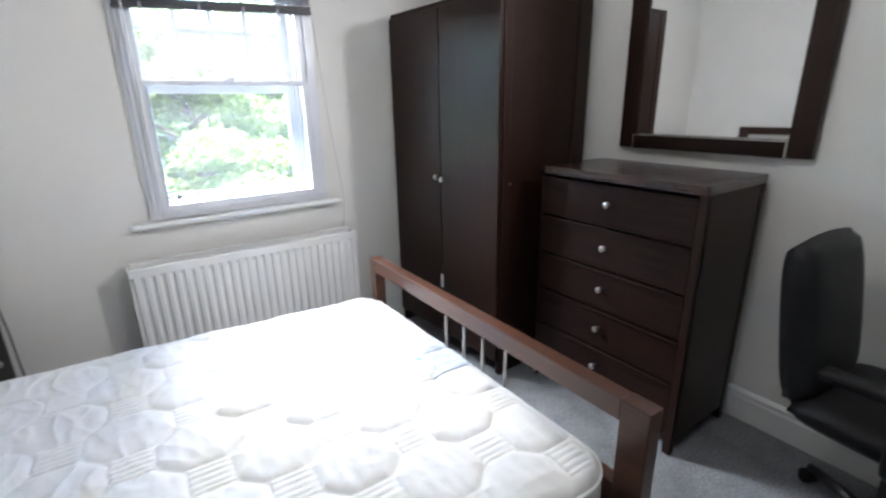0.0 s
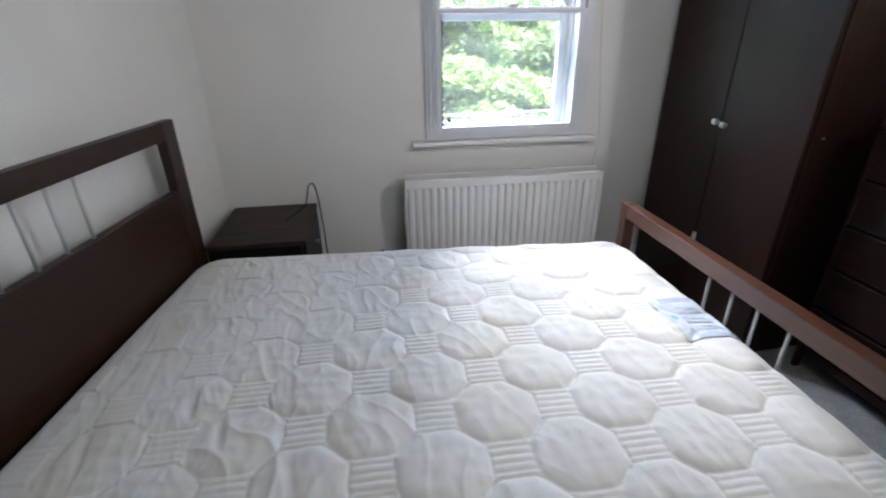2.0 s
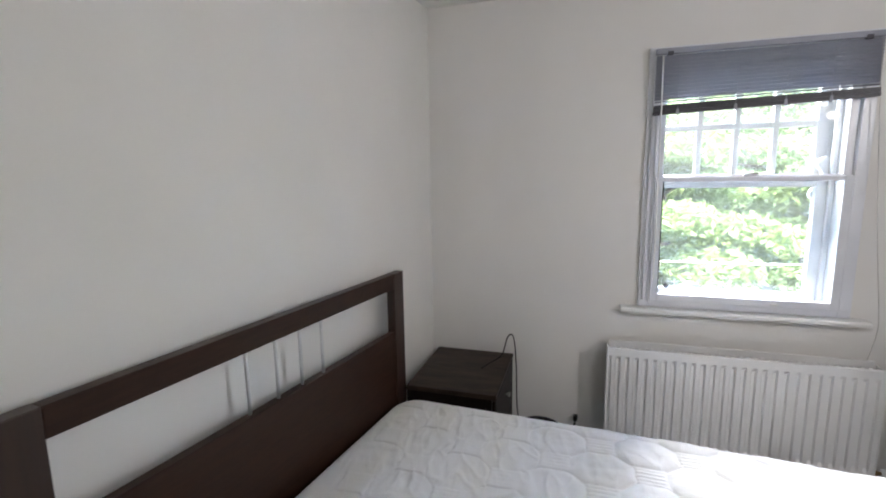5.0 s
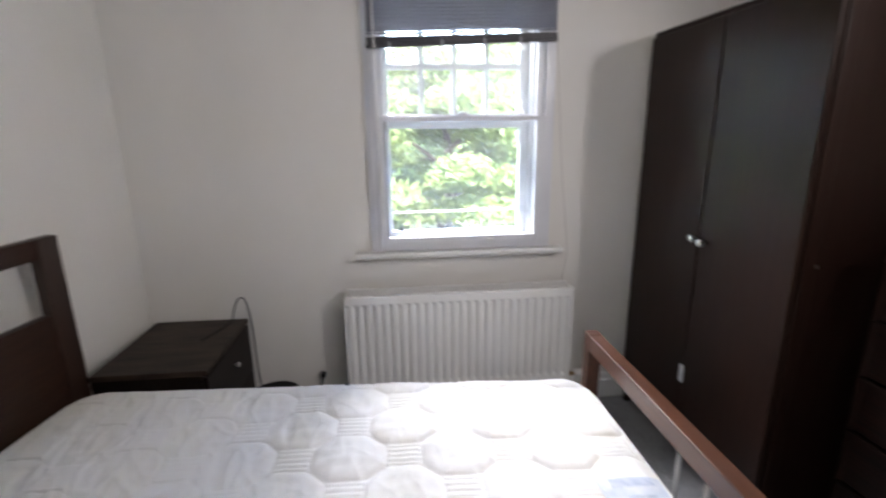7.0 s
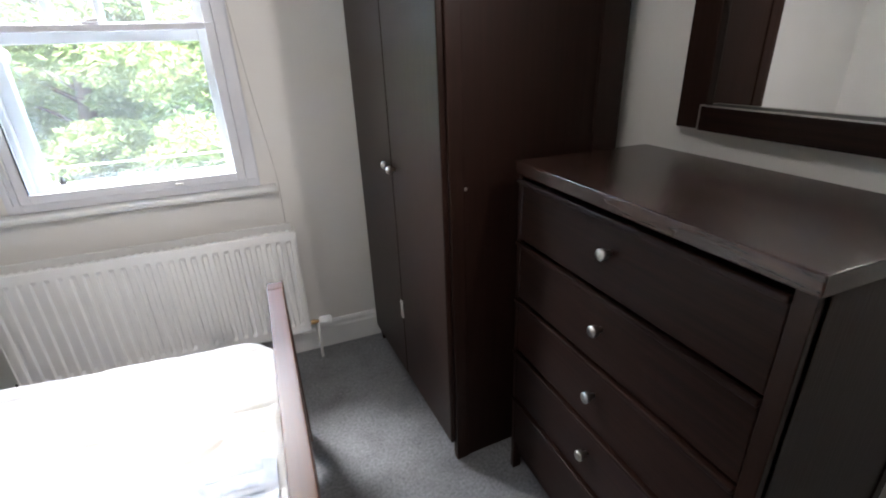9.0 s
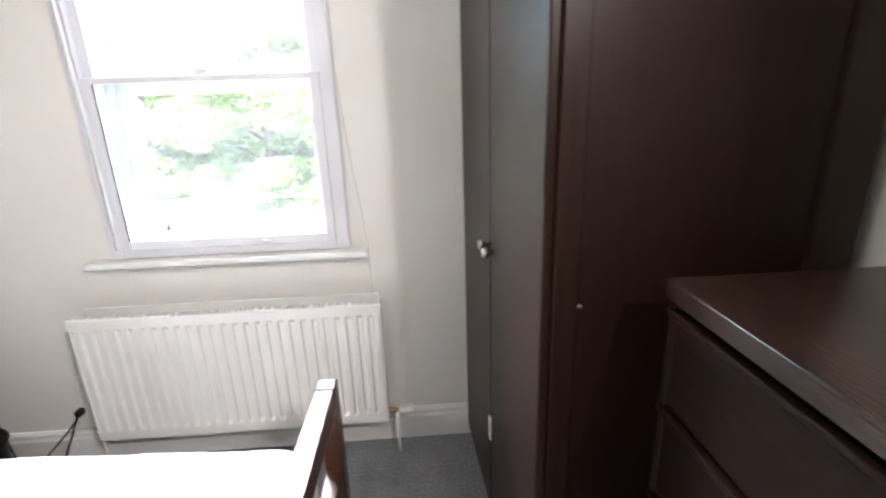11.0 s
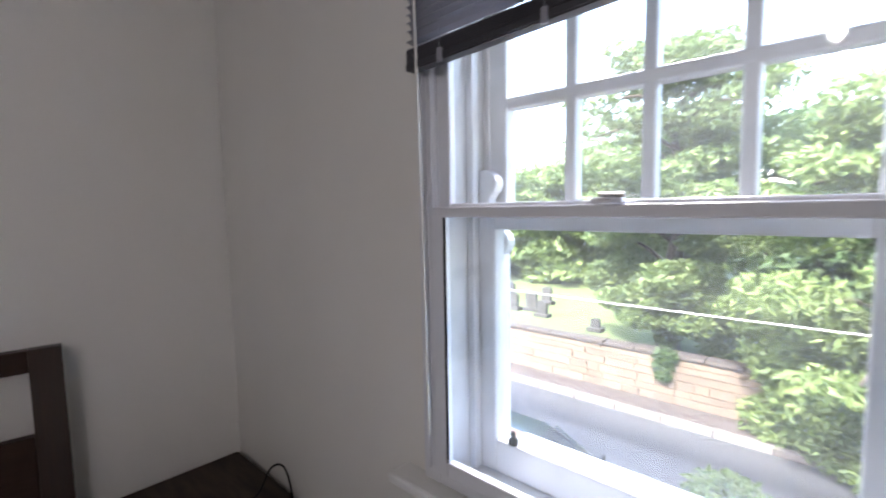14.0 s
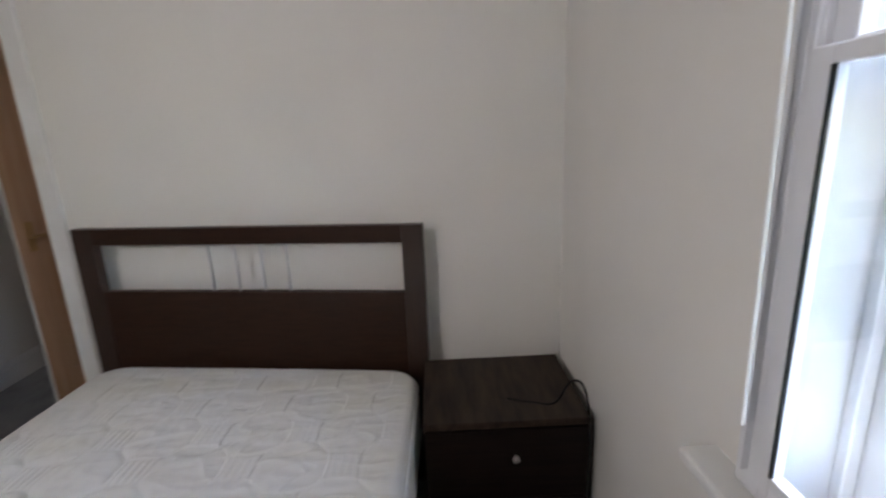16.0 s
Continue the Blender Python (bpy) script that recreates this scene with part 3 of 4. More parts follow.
part("headboard_panel", placed(rounded(HX0 + 0.004, HX1 - 0.002, HB0 + 0.090, HB1 - 0.080, 0.30, 0.850, 0.003), SLANT), M_BEDDARK, bed, "wide plain dark panel")
for y in (-1.396, -1.283, -1.175, -1.067):
    part("spindle", placed(tube([(0.092, y, 0.846), (0.092, y, 1.05)], 0.0055, 10), SLANT), M_ROD, bed, "slim satin metal spindle", True)
FX0, FX1, FB0, FB1 = 1.932, 1.982, -2.088, -0.598
for y0, y1 in ((FB0, FB0 + 0.082), (FB1 - 0.052, FB1)):
    part("footboard_post", rounded(FX0, FX1 + 0.002, y0, y1, 0.0, 0.683, 0.003), M_BED, bed)
part("footboard_rail", rounded(FX0, FX1, FB0 + 0.082, FB1 - 0.052, 0.618, 0.682, 0.003), M_BED, bed, "worn reddish-brown top rail")
part("footboard_panel", rounded(FX0 + 0.003, FX1 - 0.003, FB0 + 0.082, FB1 - 0.052, 0.20, 0.42, 0.003), M_BED, bed)
for y in (-1.555, -1.435, -1.325, -1.210):
    part("spindle", tube([(1.957, y, 0.416), (1.957, y, 0.622)], 0.0055, 10), M_ROD, bed, "slim satin metal spindle", True)
for ya, yb in ((-1.90, -2.05), (-0.66, -0.70)):
    bm = bmesh.new()
    for v in box(bm, 0.0, 1.0, -0.014, 0.014, 0.22, 0.34):
        xa = 0.142 * ya + 0.116
        v.co.x, v.co.y = (FX0 - 0.001, yb + v.co.y) if v.co.x > 0.5 else (xa, ya + v.co.y)
    part("side_rail", bm, M_BED, bed)
for k in range(12):
    x = 0.12 + k * 0.152
    part("slat", rounded(x, x + 0.06, -1.99, -0.67, 0.285, 0.300, 0.003), M_PINE, bed)

# ---------------- mattress ----------------
MX0, MX1, MY0, MY1, MZ0, MZT = 0.0, 1.93, -1.95, -0.605, 0.301, 0.500
CORNERS = (Vector((-0.120, -1.905)), Vector((1.928, -2.030)), Vector((0.040, -0.572)), Vector((1.926, -0.640)))


def quilt(x, y):
    """Height of the quilted top: puffed octagons and ribbed squares in a chequer."""
    u, v = (x - 1.055) / 0.156, (y + 1.358) / 0.146
    i, j = round(u), round(v)
    best = None
    for a in (i - 1, i, i + 1):
        for b in (j - 1, j, j + 1):
            du, dv = abs(u - a), abs(v - b)
            if (a + b) % 2 == 0:
                d = max(du / 0.70, dv / 0.70, (du + dv) / 0.98)
                if d < 1 and (best is None or d < best[0]):
                    best = (d, 0)
            else:
                d = max(du, dv) / 0.36
                if d < 1 and best is None:
                    best = (d, 1)
    wr = noise.noise(Vector((x * 9, y * 9, 0.3)))
    worn = min(max((1.25 - x) / 0.9, 0.0), 1.0)
    crease = (1 - abs(noise.noise(Vector((x * 21 + y * 6, y * 6 - x * 3, 9.2))))) ** 9
    wr += 0.6 * worn * (crease * 1.0 - 0.3)
    fine = noise.noise(Vector((x * 34, y * 12, 1.7))) * 0.5 + noise.noise(Vector((x * 14, y * 30, 4.1))) * 0.5
    pull = (1 - abs(noise.noise(Vector((x * 13 + y * 3.5 + 0.8 * noise.noise(Vector((x * 5, y * 5, 3.0))), y * 5.5 - x * 2, 21.0))))) ** 7
    slit = max(0.0, noise.noise(Vector((x * 25 + y * 4.5, y * 7.5 - x * 2, 5.5))) - 0.16)
    slit *= 0.45 + 0.55 * worn
    folds = (0.25 + 0.75 * worn) * (0.2 + 0.8 * min(max((x - 0.15) / 0.35, 0.0), 1.0)) * (0.5 + 0.5 * noise.noise(Vector((x * 3.1, y * 2.7, 13.0))) + 0.2) * 0.0085 * pull
    flat = 0.18 + 0.82 * min(max((x - 0.20) / 0.50, 0.0), 1.0)
    slept = min(max((1.0 - x) / 0.35, 0.0), 1.0) * min(max((y + 1.50) / 0.35, 0.0), 1.0)
    flat *= 1 - 0.8 * slept
    if best is None:
        return 0.004 * wr + 0.5 * folds
    if best[1] == 0:
        d = best[0]
        wear = 0.5 + 0.5 * noise.noise(Vector((x * 2.3, y * 2.3, 7)))
        return flat * (0.0145 * (1 - d ** 8) + 0.004 * (1 - d * d)) + (0.0066 * fine - 0.019 * slit) * (1 - d ** 4) * (0.35 + wear) * (1 - 0.45 * slept) + 0.003 * wr + folds
    t = (v - round(v)) if (round(u) + round(v)) % 2 else (v - j)
    return 0.004 + flat * 0.0046 * abs(math.cos(t * math.pi * 7.0)) ** 0.7 * (1 - best[0] ** 6) + 0.002 * wr + 0.3 * folds


def settle(x, y):
    """From the plain rectangle to the mattress as it lies between the two ends of the bed."""
    a, b = (x - MX0) / (MX1 - MX0), (y - MY0) / (MY1 - MY0)
    p = (CORNERS[0] * (1 - a) + CORNERS[1] * a) * (1 - b) + (CORNERS[2] * (1 - a) + CORNERS[3] * a) * b
    return p.x, p.y


def inset(d, r):
    """Drop of a rounded edge at distance d from the border."""
    return 0.0 if d >= r else r - math.sqrt(max(r * r - (r - d) ** 2, 0.0))


NX, NY = 480, 400
hx, hy = (MX1 - MX0) / 2, (MY1 - MY0) / 2
cx, cy = (MX0 + MX1) / 2, (MY0 + MY1) / 2
CR = 0.115


def border_distance(x, y):
    """Distance to the mattress outline with its rounded corners, positive inside."""
    qx, qy = abs(x - cx) - (hx - CR), abs(y - cy) - (hy - CR)
    return CR - (math.hypot(max(qx, 0), max(qy, 0)) + min(max(qx, qy), 0))


verts, faces = [], []
for a in range(NX + 1):
    for b in range(NY + 1):
        su, sv = 2 * a / NX - 1, 2 * b / NY - 1
        x, y = cx + su * hx, cy + sv * hy
        d = border_distance(x, y)
        if d < 0.0:
            ox, oy = math.copysign(hx - CR, x - cx) + cx, math.copysign(hy - CR, y - cy) + cy
            k = CR / max(math.hypot(x - ox, y - oy), 1e-6)
            x, y, d = ox + (x - ox) * k, oy + (y - oy) * k, 0.0
        soft_edge = min(d / 0.06, 1.0)
        crown = 0.028 * (1 - su * su) ** 0.6 * (1 - sv * sv) ** 0.6
        px, py = settle(x, y)
        verts.append((px, py, MZT - inset(d, 0.03) * 0.9 + 0.017 * (1 - su) + crown + quilt(px, py) * soft_edge))
for a in range(NX):
    for b in range(NY):
        q = a * (NY + 1) + b
        faces.append((q, q + NY + 1, q + NY + 2, q + 1))
me = bpy.data.meshes.new("top_panel")
me.from_pydata(verts, [], faces)
me.materials.append(M_MATT)
me.shade_smooth()
mattress = thing("mattress", "bare white quilted mattress with a blue label lying on the bed", "mattress", (cx, cy, MZ0))
top = new("top_panel", me)
top.parent = mattress
top.matrix_parent_inverse = mattress.matrix_basis.inverted()


def outline(z, grow=0.0, n=14):
    pts = []
    for qx, qy, a0 in ((1, 1, 0), (-1, 1, 90), (-1, -1, 180), (1, -1, 270)):
        for k in range(n + 1):
            a = radians(a0 + 90 * k / n)
            pts.append((*settle(cx + qx * (hx - CR) + (CR + grow) * math.cos(a), cy + qy * (hy - CR) + (CR + grow) * math.sin(a)), z + (0.017 * (1 - qx * (hx - CR) / hx) if z > 0.4 else 0)))
    return pts


bm = bmesh.new()
loops = [[bm.verts.new(p) for p in outline(z, g)] for z, g in ((MZ0, -0.02), (MZ0 + 0.02, 0.0), (MZ0 + 0.06, 0.006), (MZT - 0.07, 0.007), (MZT - 0.028, 0.001), (MZT - 0.024, -0.006))]
for a, b in zip(loops, loops[1:]):
    for k in range(len(a)):
        bm.faces.new((a[k], a[(k + 1) % len(a)], b[(k + 1) % len(a)], b[k]))
bm.faces.new(loops[0])
part("side_border", bm, M_MATT, mattress, "", True)
for z in (MZT - 0.025, MZ0 + 0.018):
    pts = outline(z, 0.002)
    part("piping", tube(pts + pts[:1], 0.0055, 8), M_PIPING, mattress, "corded white edge piping", True)


def on_quilt(x0, x1, y0, y1, lift, na, nb, ellipse=False):
    """A thin woven patch that follows the quilted top."""
    bm = bmesh.new()
    grid = [[bm.verts.new((x0 + (x1 - x0) * a / na, y0 + (y1 - y0) * b / nb, 0)) for b in range(nb + 1)] for a in range(na + 1)]
    for row in grid:
        for v in row:
            x, y = v.co.x, v.co.y
            su, sv = (x - cx) / hx, (y - cy) / hy
            d = border_distance(x, y)
            v.co.z = MZT - inset(d, 0.03) * 0.9 + 0.017 * (1 - su) + 0.028 * (1 - su * su) ** 0.6 * (1 - sv * sv) ** 0.6 + quilt(x, y) * min(d / 0.06, 1) * 0.75 + 0.0035 + lift
    for a in range(na):
        for b in range(nb):
            if not ellipse or math.hypot((a + 0.5) / na - 0.5, (b + 0.5) / nb - 0.5) < 0.5:
                bm.faces.new((grid[a][b], grid[a + 1][b], grid[a + 1][b + 1], grid[a][b + 1]))
    return bm


label = part("label", on_quilt(1.722, 1.900, -1.452, -1.215, 0.004, 40, 50), M_LABEL, mattress, "faded pale blue woven maker's label", True)
for x0, x1, y0, y1 in ((1.765, 1.897, -1.449, -1.388), (1.752, 1.872, -1.250, -1.219)):
    part("label_band", on_quilt(x0, x1, y0, y1, 0.0052, 24, 14), M_LABELBAND, label, "grey-blue woven band", True)
part("label_dot", on_quilt(1.736, 1.760, -1.352, -1.326, 0.0055, 10, 10, True), M_LABELDOT, label, "turquoise dot", True)
for k in range(4):
    part("label_bar", on_quilt(1.784, 1.872 - 0.012 * (k % 2), -1.362 + 0.024 * k, -1.351 + 0.024 * k, 0.0055, 16, 4), M_LABELBAND, label, "", True)

# ---------------- wardrobe ----------------
ward = thing("wardrobe", "tall dark wenge two-door wardrobe against the wall", "wardrobe", (2.82, -0.52, 0))
AX0, AX1, AY0, AY1, AZ = 2.420, 3.030, -0.954, -0.056, 1.868
part("side_panel", rounded(AX0 + 0.022, AX1, AY0, AY0 + 0.02, 0.0, AZ - 0.004, 0.002), M_WENGE, ward)
part("side_panel", rounded(AX0 + 0.022, AX1, AY1 - 0.02, AY1, 0.0, AZ - 0.004, 0.002), M_WENGE, ward)
part("front_stile", rounded(AX0 + 0.012, AX0 + 0.060, AY0 - 0.006, AY0 + 0.022, 0.0, AZ - 0.003, 0.003), M_WENGE, ward)
part("front_stile", rounded(AX0 + 0.012, AX0 + 0.060, AY1 - 0.022, AY1 + 0.004, 0.0, AZ - 0.003, 0.003), M_WENGE, ward)
part("back_stile", rounded(AX1 - 0.10, AX1, AY0 - 0.010, AY0 + 0.022, 0.0, AZ - 0.003, 0.003), M_WENGE, ward)
part("top_panel", rounded(AX0 + 0.008, AX1, AY0 - 0.006, AY1 + 0.004, AZ - 0.022, AZ, 0.002), M_WENGE_H, ward)
part("plinth", rounded(AX0 + 0.03, AX0 + 0.05, AY0 + 0.022, AY1 - 0.022, 0.06, 0.12, 0.002), M_WENGE_H, ward)
part("bottom_panel", rounded(AX0 + 0.03, AX1 - 0.012, AY0 + 0.021, AY1 - 0.021, 0.10, 0.12, 0.002), M_WENGE_H, ward)
part("back_panel", rounded(AX1 - 0.010, AX1 - 0.002, AY0 + 0.021, AY1 - 0.021, 0.06, AZ - 0.023, 0.001), M_WENGE, ward)
DMID = -0.512
for y0, y1, ky, kz in ((AY0 + 0.002, DMID - 0.002, -0.548, 1.006), (DMID + 0.002, AY1 - 0.002, -0.495, 1.014)):
    d = part("door", rounded(AX0 - 0.008, AX0 + 0.011, y0, y1, 0.085, AZ - 0.024, 0.004), M_WENGE, ward)
    kb = lathe([(0.006, 0.0), (0.006, -0.012), (0.0135, -0.017), (0.0145, -0.028), (0.011, -0.032), (0.001, -0.033)], 16, (AX0 - 0.007, ky, kz), "x")
    part("knob", kb, M_STEEL, d, "small satin steel knob", True)
part("cable_tie", rounded(AX0 - 0.014, AX0 - 0.008, DMID - 0.012, DMID + 0.012, 0.375, 0.455, 0.005), M_TRIM, ward, "white tag caught between the doors")
part("side_screw", lathe([(0.001, 0.0), (0.006, 0.0), (0.006, -0.002), (0.001, -0.003)], 10, (2.485, AY0 - 0.0005, 1.02), "y"), M_STEEL, ward, "", True)
ward.matrix_basis = pose(2.412, -0.30, 0, 0, 0, 3.0) @ pose(-2.412, 0.30, 0) @ ward.matrix_basis     # stands a little askew

# ---------------- chest of drawers ----------------
chest = thing("chest_of_drawers", "dark wenge five-drawer chest with steel knobs", "chest of drawers", (2.9, -1.47, 0))
CX0, CX1, CY0, CY1, CZ = 2.630, 3.068, -1.812, -1.051, 1.110
part("top", rounded(CX0 - 0.006, CX1, CY0 - 0.006, CY1 + 0.004, CZ - 0.034, CZ, 0.003), M_CHESTTOP, chest, "grained dark top")
for y0, y1 in ((CY0, CY0 + 0.030), (CY1 - 0.018, CY1)):
    part("side_panel", rounded(CX0 + 0.016, CX1 - 0.03, y0, y1, 0.06, CZ - 0.035, 0.002), M_WENGE, chest)
    part("back_leg", rounded(CX1 - 0.032, CX1, y0 - 0.004, y1 + 0.004, 0.0, CZ - 0.035, 0.002), M_WENGE, chest)
    part("front_leg", rounded(CX0 + 0.004, CX0 + 0.035, y0, y1 + 0.001, 0.0, CZ - 0.035, 0.002), M_WENGE, chest)
part("back_panel", rounded(CX1 - 0.02, CX1 - 0.012, CY0 + 0.035, CY1 - 0.02, 0.06, CZ - 0.036, 0.001), M_WENGE, chest)
part("plinth", rounded(CX0 + 0.02, CX0 + 0.036, CY0 + 0.032, CY1 - 0.02, 0.07, 0.115, 0.002), M_WENGE_H, chest)
tops = (1.066, 0.884, 0.697, 0.510, 0.322, 0.125)
for k in range(5):
    z1, z0 = tops[k] - 0.005, tops[k + 1] + 0.002
    d = part("drawer", rounded(CX0 + 0.006, CX0 + 0.024, CY0 + 0.032, CY1 - 0.003, z0, z1 - 0.012, 0.003), M_WENGE_H, chest)
    part("drawer_lip", rounded(CX0 - 0.004, CX0 + 0.010, CY0 + 0.031, CY1 - 0.002, z1 - 0.013, z1, 0.003), M_WENGE_H, d)
    part("drawer_box", boxes((CX0 + 0.025, CX1 - 0.06, CY0 + 0.045, CY1 - 0.03, z0 + 0.01, z1 - 0.03)), M_WENGE_H, d)
    kz = 0.984 - 0.1875 * k
    kb = lathe([(0.006, 0.0), (0.006, -0.012), (0.0125, -0.016), (0.0145, -0.028), (0.012, -0.031), (0.001, -0.032)], 16, (CX0 + 0.007, -1.424, kz), "x")
    part("knob", kb, M_STEEL, d, "small satin steel knob", True)

# ---------------- wall mirror ----------------
mir = thing("wall_mirror", "large wall mirror in a wide dark wood frame", "mirror", (3.079, -1.54, 1.172))
NY0, NY1, NZ0, NZ1 = -1.938, -1.134, 1.172, 2.06
FW = 0.085
part("side_rail", rounded(3.082, 3.118, NY0, NY0 + FW, NZ0, NZ1, 0.003), M_WENGE, mir)
part("side_rail", rounded(3.082, 3.118, NY1 - FW, NY1, NZ0, NZ1, 0.003), M_WENGE, mir)
part("bottom_rail", rounded(3.066, 3.118, NY0 + FW, NY1 - FW, NZ0, NZ0 + 0.062, 0.003), M_WENGE_H, mir)
part("top_rail", rounded(3.066, 3.118, NY0 + FW, NY1 - FW, NZ1 - 0.062, NZ1, 0.003), M_WENGE_H, mir)
part("inlay", boxes((3.0645, 3.070, NY0 + FW, NY1 - FW, NZ0 + 0.0605, NZ0 + 0.0635), (3.0645, 3.081, NY0 + FW - 0.0025, NY0 + FW + 0.0005, NZ0, NZ0 + 0.064), (3.0645, 3.081, NY1 - FW - 0.0005, NY1 - FW + 0.0025, NZ0, NZ0 + 0.064)), M_SILVERLINE, mir, "thin silver inlay line")
part("glass", placed(boxes((3.105, 3.1085, NY0 + FW - 0.004, NY1 - FW + 0.004, NZ0 + 0.058, NZ1 - 0.058)), pose(3.107, -1.536, 0, 0, 0, 1.5) @ pose(-3.107, 1.536, 0)), M_MIRROR, mir, "plain mirror glass")
part("back_board", boxes((3.1148, 3.12, NY0 + 0.01, NY1 - 0.01, NZ0 + 0.01, NZ1 - 0.01)), M_WENGE, mir)

# ---------------- bedside table ----------------
night = thing("bedside_table", "dark wood two-drawer bedside table in the corner", "bedside table", (0.27, -0.3, 0))
TX0, TX1, TY0, TY1, TZ = 0.042, 0.467, -0.545, -0.026, 0.571
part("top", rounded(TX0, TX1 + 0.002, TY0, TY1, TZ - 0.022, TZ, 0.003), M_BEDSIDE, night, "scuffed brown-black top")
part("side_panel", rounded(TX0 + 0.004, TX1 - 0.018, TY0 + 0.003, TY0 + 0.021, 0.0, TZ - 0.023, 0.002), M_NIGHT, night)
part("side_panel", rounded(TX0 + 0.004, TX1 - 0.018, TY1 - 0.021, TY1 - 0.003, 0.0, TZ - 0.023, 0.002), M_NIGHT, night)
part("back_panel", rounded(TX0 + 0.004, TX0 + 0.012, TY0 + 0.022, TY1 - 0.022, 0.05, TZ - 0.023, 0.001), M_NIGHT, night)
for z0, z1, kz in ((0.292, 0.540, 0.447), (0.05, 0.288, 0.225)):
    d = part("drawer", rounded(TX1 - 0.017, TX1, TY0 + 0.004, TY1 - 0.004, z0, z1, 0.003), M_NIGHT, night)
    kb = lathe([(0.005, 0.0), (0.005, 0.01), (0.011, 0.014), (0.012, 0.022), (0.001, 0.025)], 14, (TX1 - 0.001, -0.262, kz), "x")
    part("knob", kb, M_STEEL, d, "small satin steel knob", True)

cable = thing("power_cable", "black power cable looped over the bedside table", "cable", (0.45, -0.06, 0.55))
part("flex", tube(curve_pts([(0.345, -0.27, TZ + 0.004), (0.375, -0.19, TZ + 0.004), (0.425, -0.13, TZ + 0.03), (0.448, -0.088, TZ + 0.115), (0.474, -0.052, TZ + 0.10), (0.487, -0.036, TZ - 0.06), (0.496, -0.045, 0.27), (0.520, -0.05, 0.144), (0.54, -0.06, 0.006)], 8), 0.0035, 7), M_BLACK, cable, "", True)
lead = thing("extension_lead", "thin black cables trailing from a wall socket to the floor", "cable", (0.75, -0.1, 0.0))
part("flex", tube(curve_pts([(0.806, -0.03, 0.238), (0.790, -0.055, 0.20), (0.725, -0.065, 0.13), (0.650, -0.060, 0.055), (0.615, -0.075, 0.006), (0.56, -0.13, 0.006)], 8), 0.0035, 7), M_BLACK, lead, "", True)
part("flex", tube(curve_pts([(0.808, -0.03, 0.236), (0.802, -0.060, 0.20), (0.775, -0.075, 0.13), (0.720, -0.080, 0.03), (0.650, -0.085, 0.006), (0.58, -0.11, 0.006), (0.52, -0.115, 0.006)], 8), 0.0035, 7), M_BLACK, lead, "", True)
part("plug", rounded(0.794, 0.818, -0.038, -0.002, 0.226, 0.252, 0.005), M_BLACK, lead, "small black plug")

bin_at = (0.640, -0.315, 0)
bucket = thing("waste_bin", "round black plastic waste bin beside the bedside table", "bin", bin_at)
part("bucket", lathe([(0.088, 0.001), (0.091, 0.004), (0.108, 0.304), (0.108, 0.312), (0.103, 0.312), (0.088, 0.012), (0.001, 0.012)], 32, bin_at, "z"), M_BLACK, bucket, "", True)
part("rim", lathe([(0.104, 0.306), (0.114, 0.307), (0.117, 0.312), (0.115, 0.319), (0.108, 0.321), (0.104, 0.317)], 32, bin_at, "z"), M_BLACK, bucket, "rolled rim", True)


# ---------------- office chair ----------------
chair = thing("office_chair", "black leather office chair on a five-star base", "chair", (2.80, -2.44, 0))


def cushion(w, d, t, crown, n=16):
    """A soft pad, w by d, t thick, puffed in the middle."""
    bm = bmesh.new()
    rows = {}
    for s in (1, -1):
        for a in range(n + 1):
            for b in range(n + 1):
                u, v = 2 * a / n - 1, 2 * b / n - 1
                e = max((1 - u ** 6) * (1 - v ** 6), 0) ** 0.4
                k = 1 - 0.06 * (u * u) * (v * v)
                rows[s, a, b] = bm.verts.new((u * w / 2 * k, v * d / 2 * k, s * (t / 2 * e + crown * (1 - u * u) * (1 - v * v))))
    for s in (1, -1):
        for a in range(n):
            for b in range(n):
                bm.faces.new((rows[s, a, b], rows[s, a + 1, b], rows[s, a + 1, b + 1], rows[s, a, b + 1]))
    bmesh.ops.remove_doubles(bm, verts=bm.verts[:], dist=0.0005)
    return bm


CHAIR = pose(2.75, -2.42, 0, 0, 0, 176)
part("seat", placed(cushion(0.50, 0.48, 0.085, 0.012), CHAIR @ pose(0, 0, 0.49)), M_LEATHER, chair, "padded black leather seat", True)
part("backrest", placed(cushion(0.40, 0.53, 0.10, 0.014), CHAIR @ pose(0.015, -0.265, 0.735, 99, 0, 0)), M_LEATHER, chair, "high padded black leather back", True)
part("back_bracket", placed(boxes((-0.035, 0.035, -0.30, -0.05, 0.41, 0.43), (-0.035, 0.035, -0.315, -0.295, 0.41, 0.62), r=0.004), CHAIR), M_BLACK, chair)
for s in (1, -1):
    part("armrest", placed(rounded(s * 0.262 - 0.03, s * 0.262 + 0.03, -0.16, 0.14, 0.655, 0.685, 0.012), CHAIR), M_BLACK, chair, "black plastic arm pad")
    part("arm_post", placed(tube(curve_pts([(s * 0.20, 0.02, 0.44), (s * 0.25, 0.02, 0.45), (s * 0.27, 0.02, 0.52), (s * 0.262, 0.02, 0.66)], 6), 0.015, 8), CHAIR), M_BLACK, chair, "", True)
part("gas_column", placed(lathe([(0.03, 0.09), (0.03, 0.28), (0.018, 0.29), (0.018, 0.44)], 16), CHAIR), M_BLACK, chair, "", True)
part("seat_plate", placed(rounded(-0.12, 0.12, -0.12, 0.12, 0.43, 0.452, 0.004), CHAIR), M_BLACK, chair)
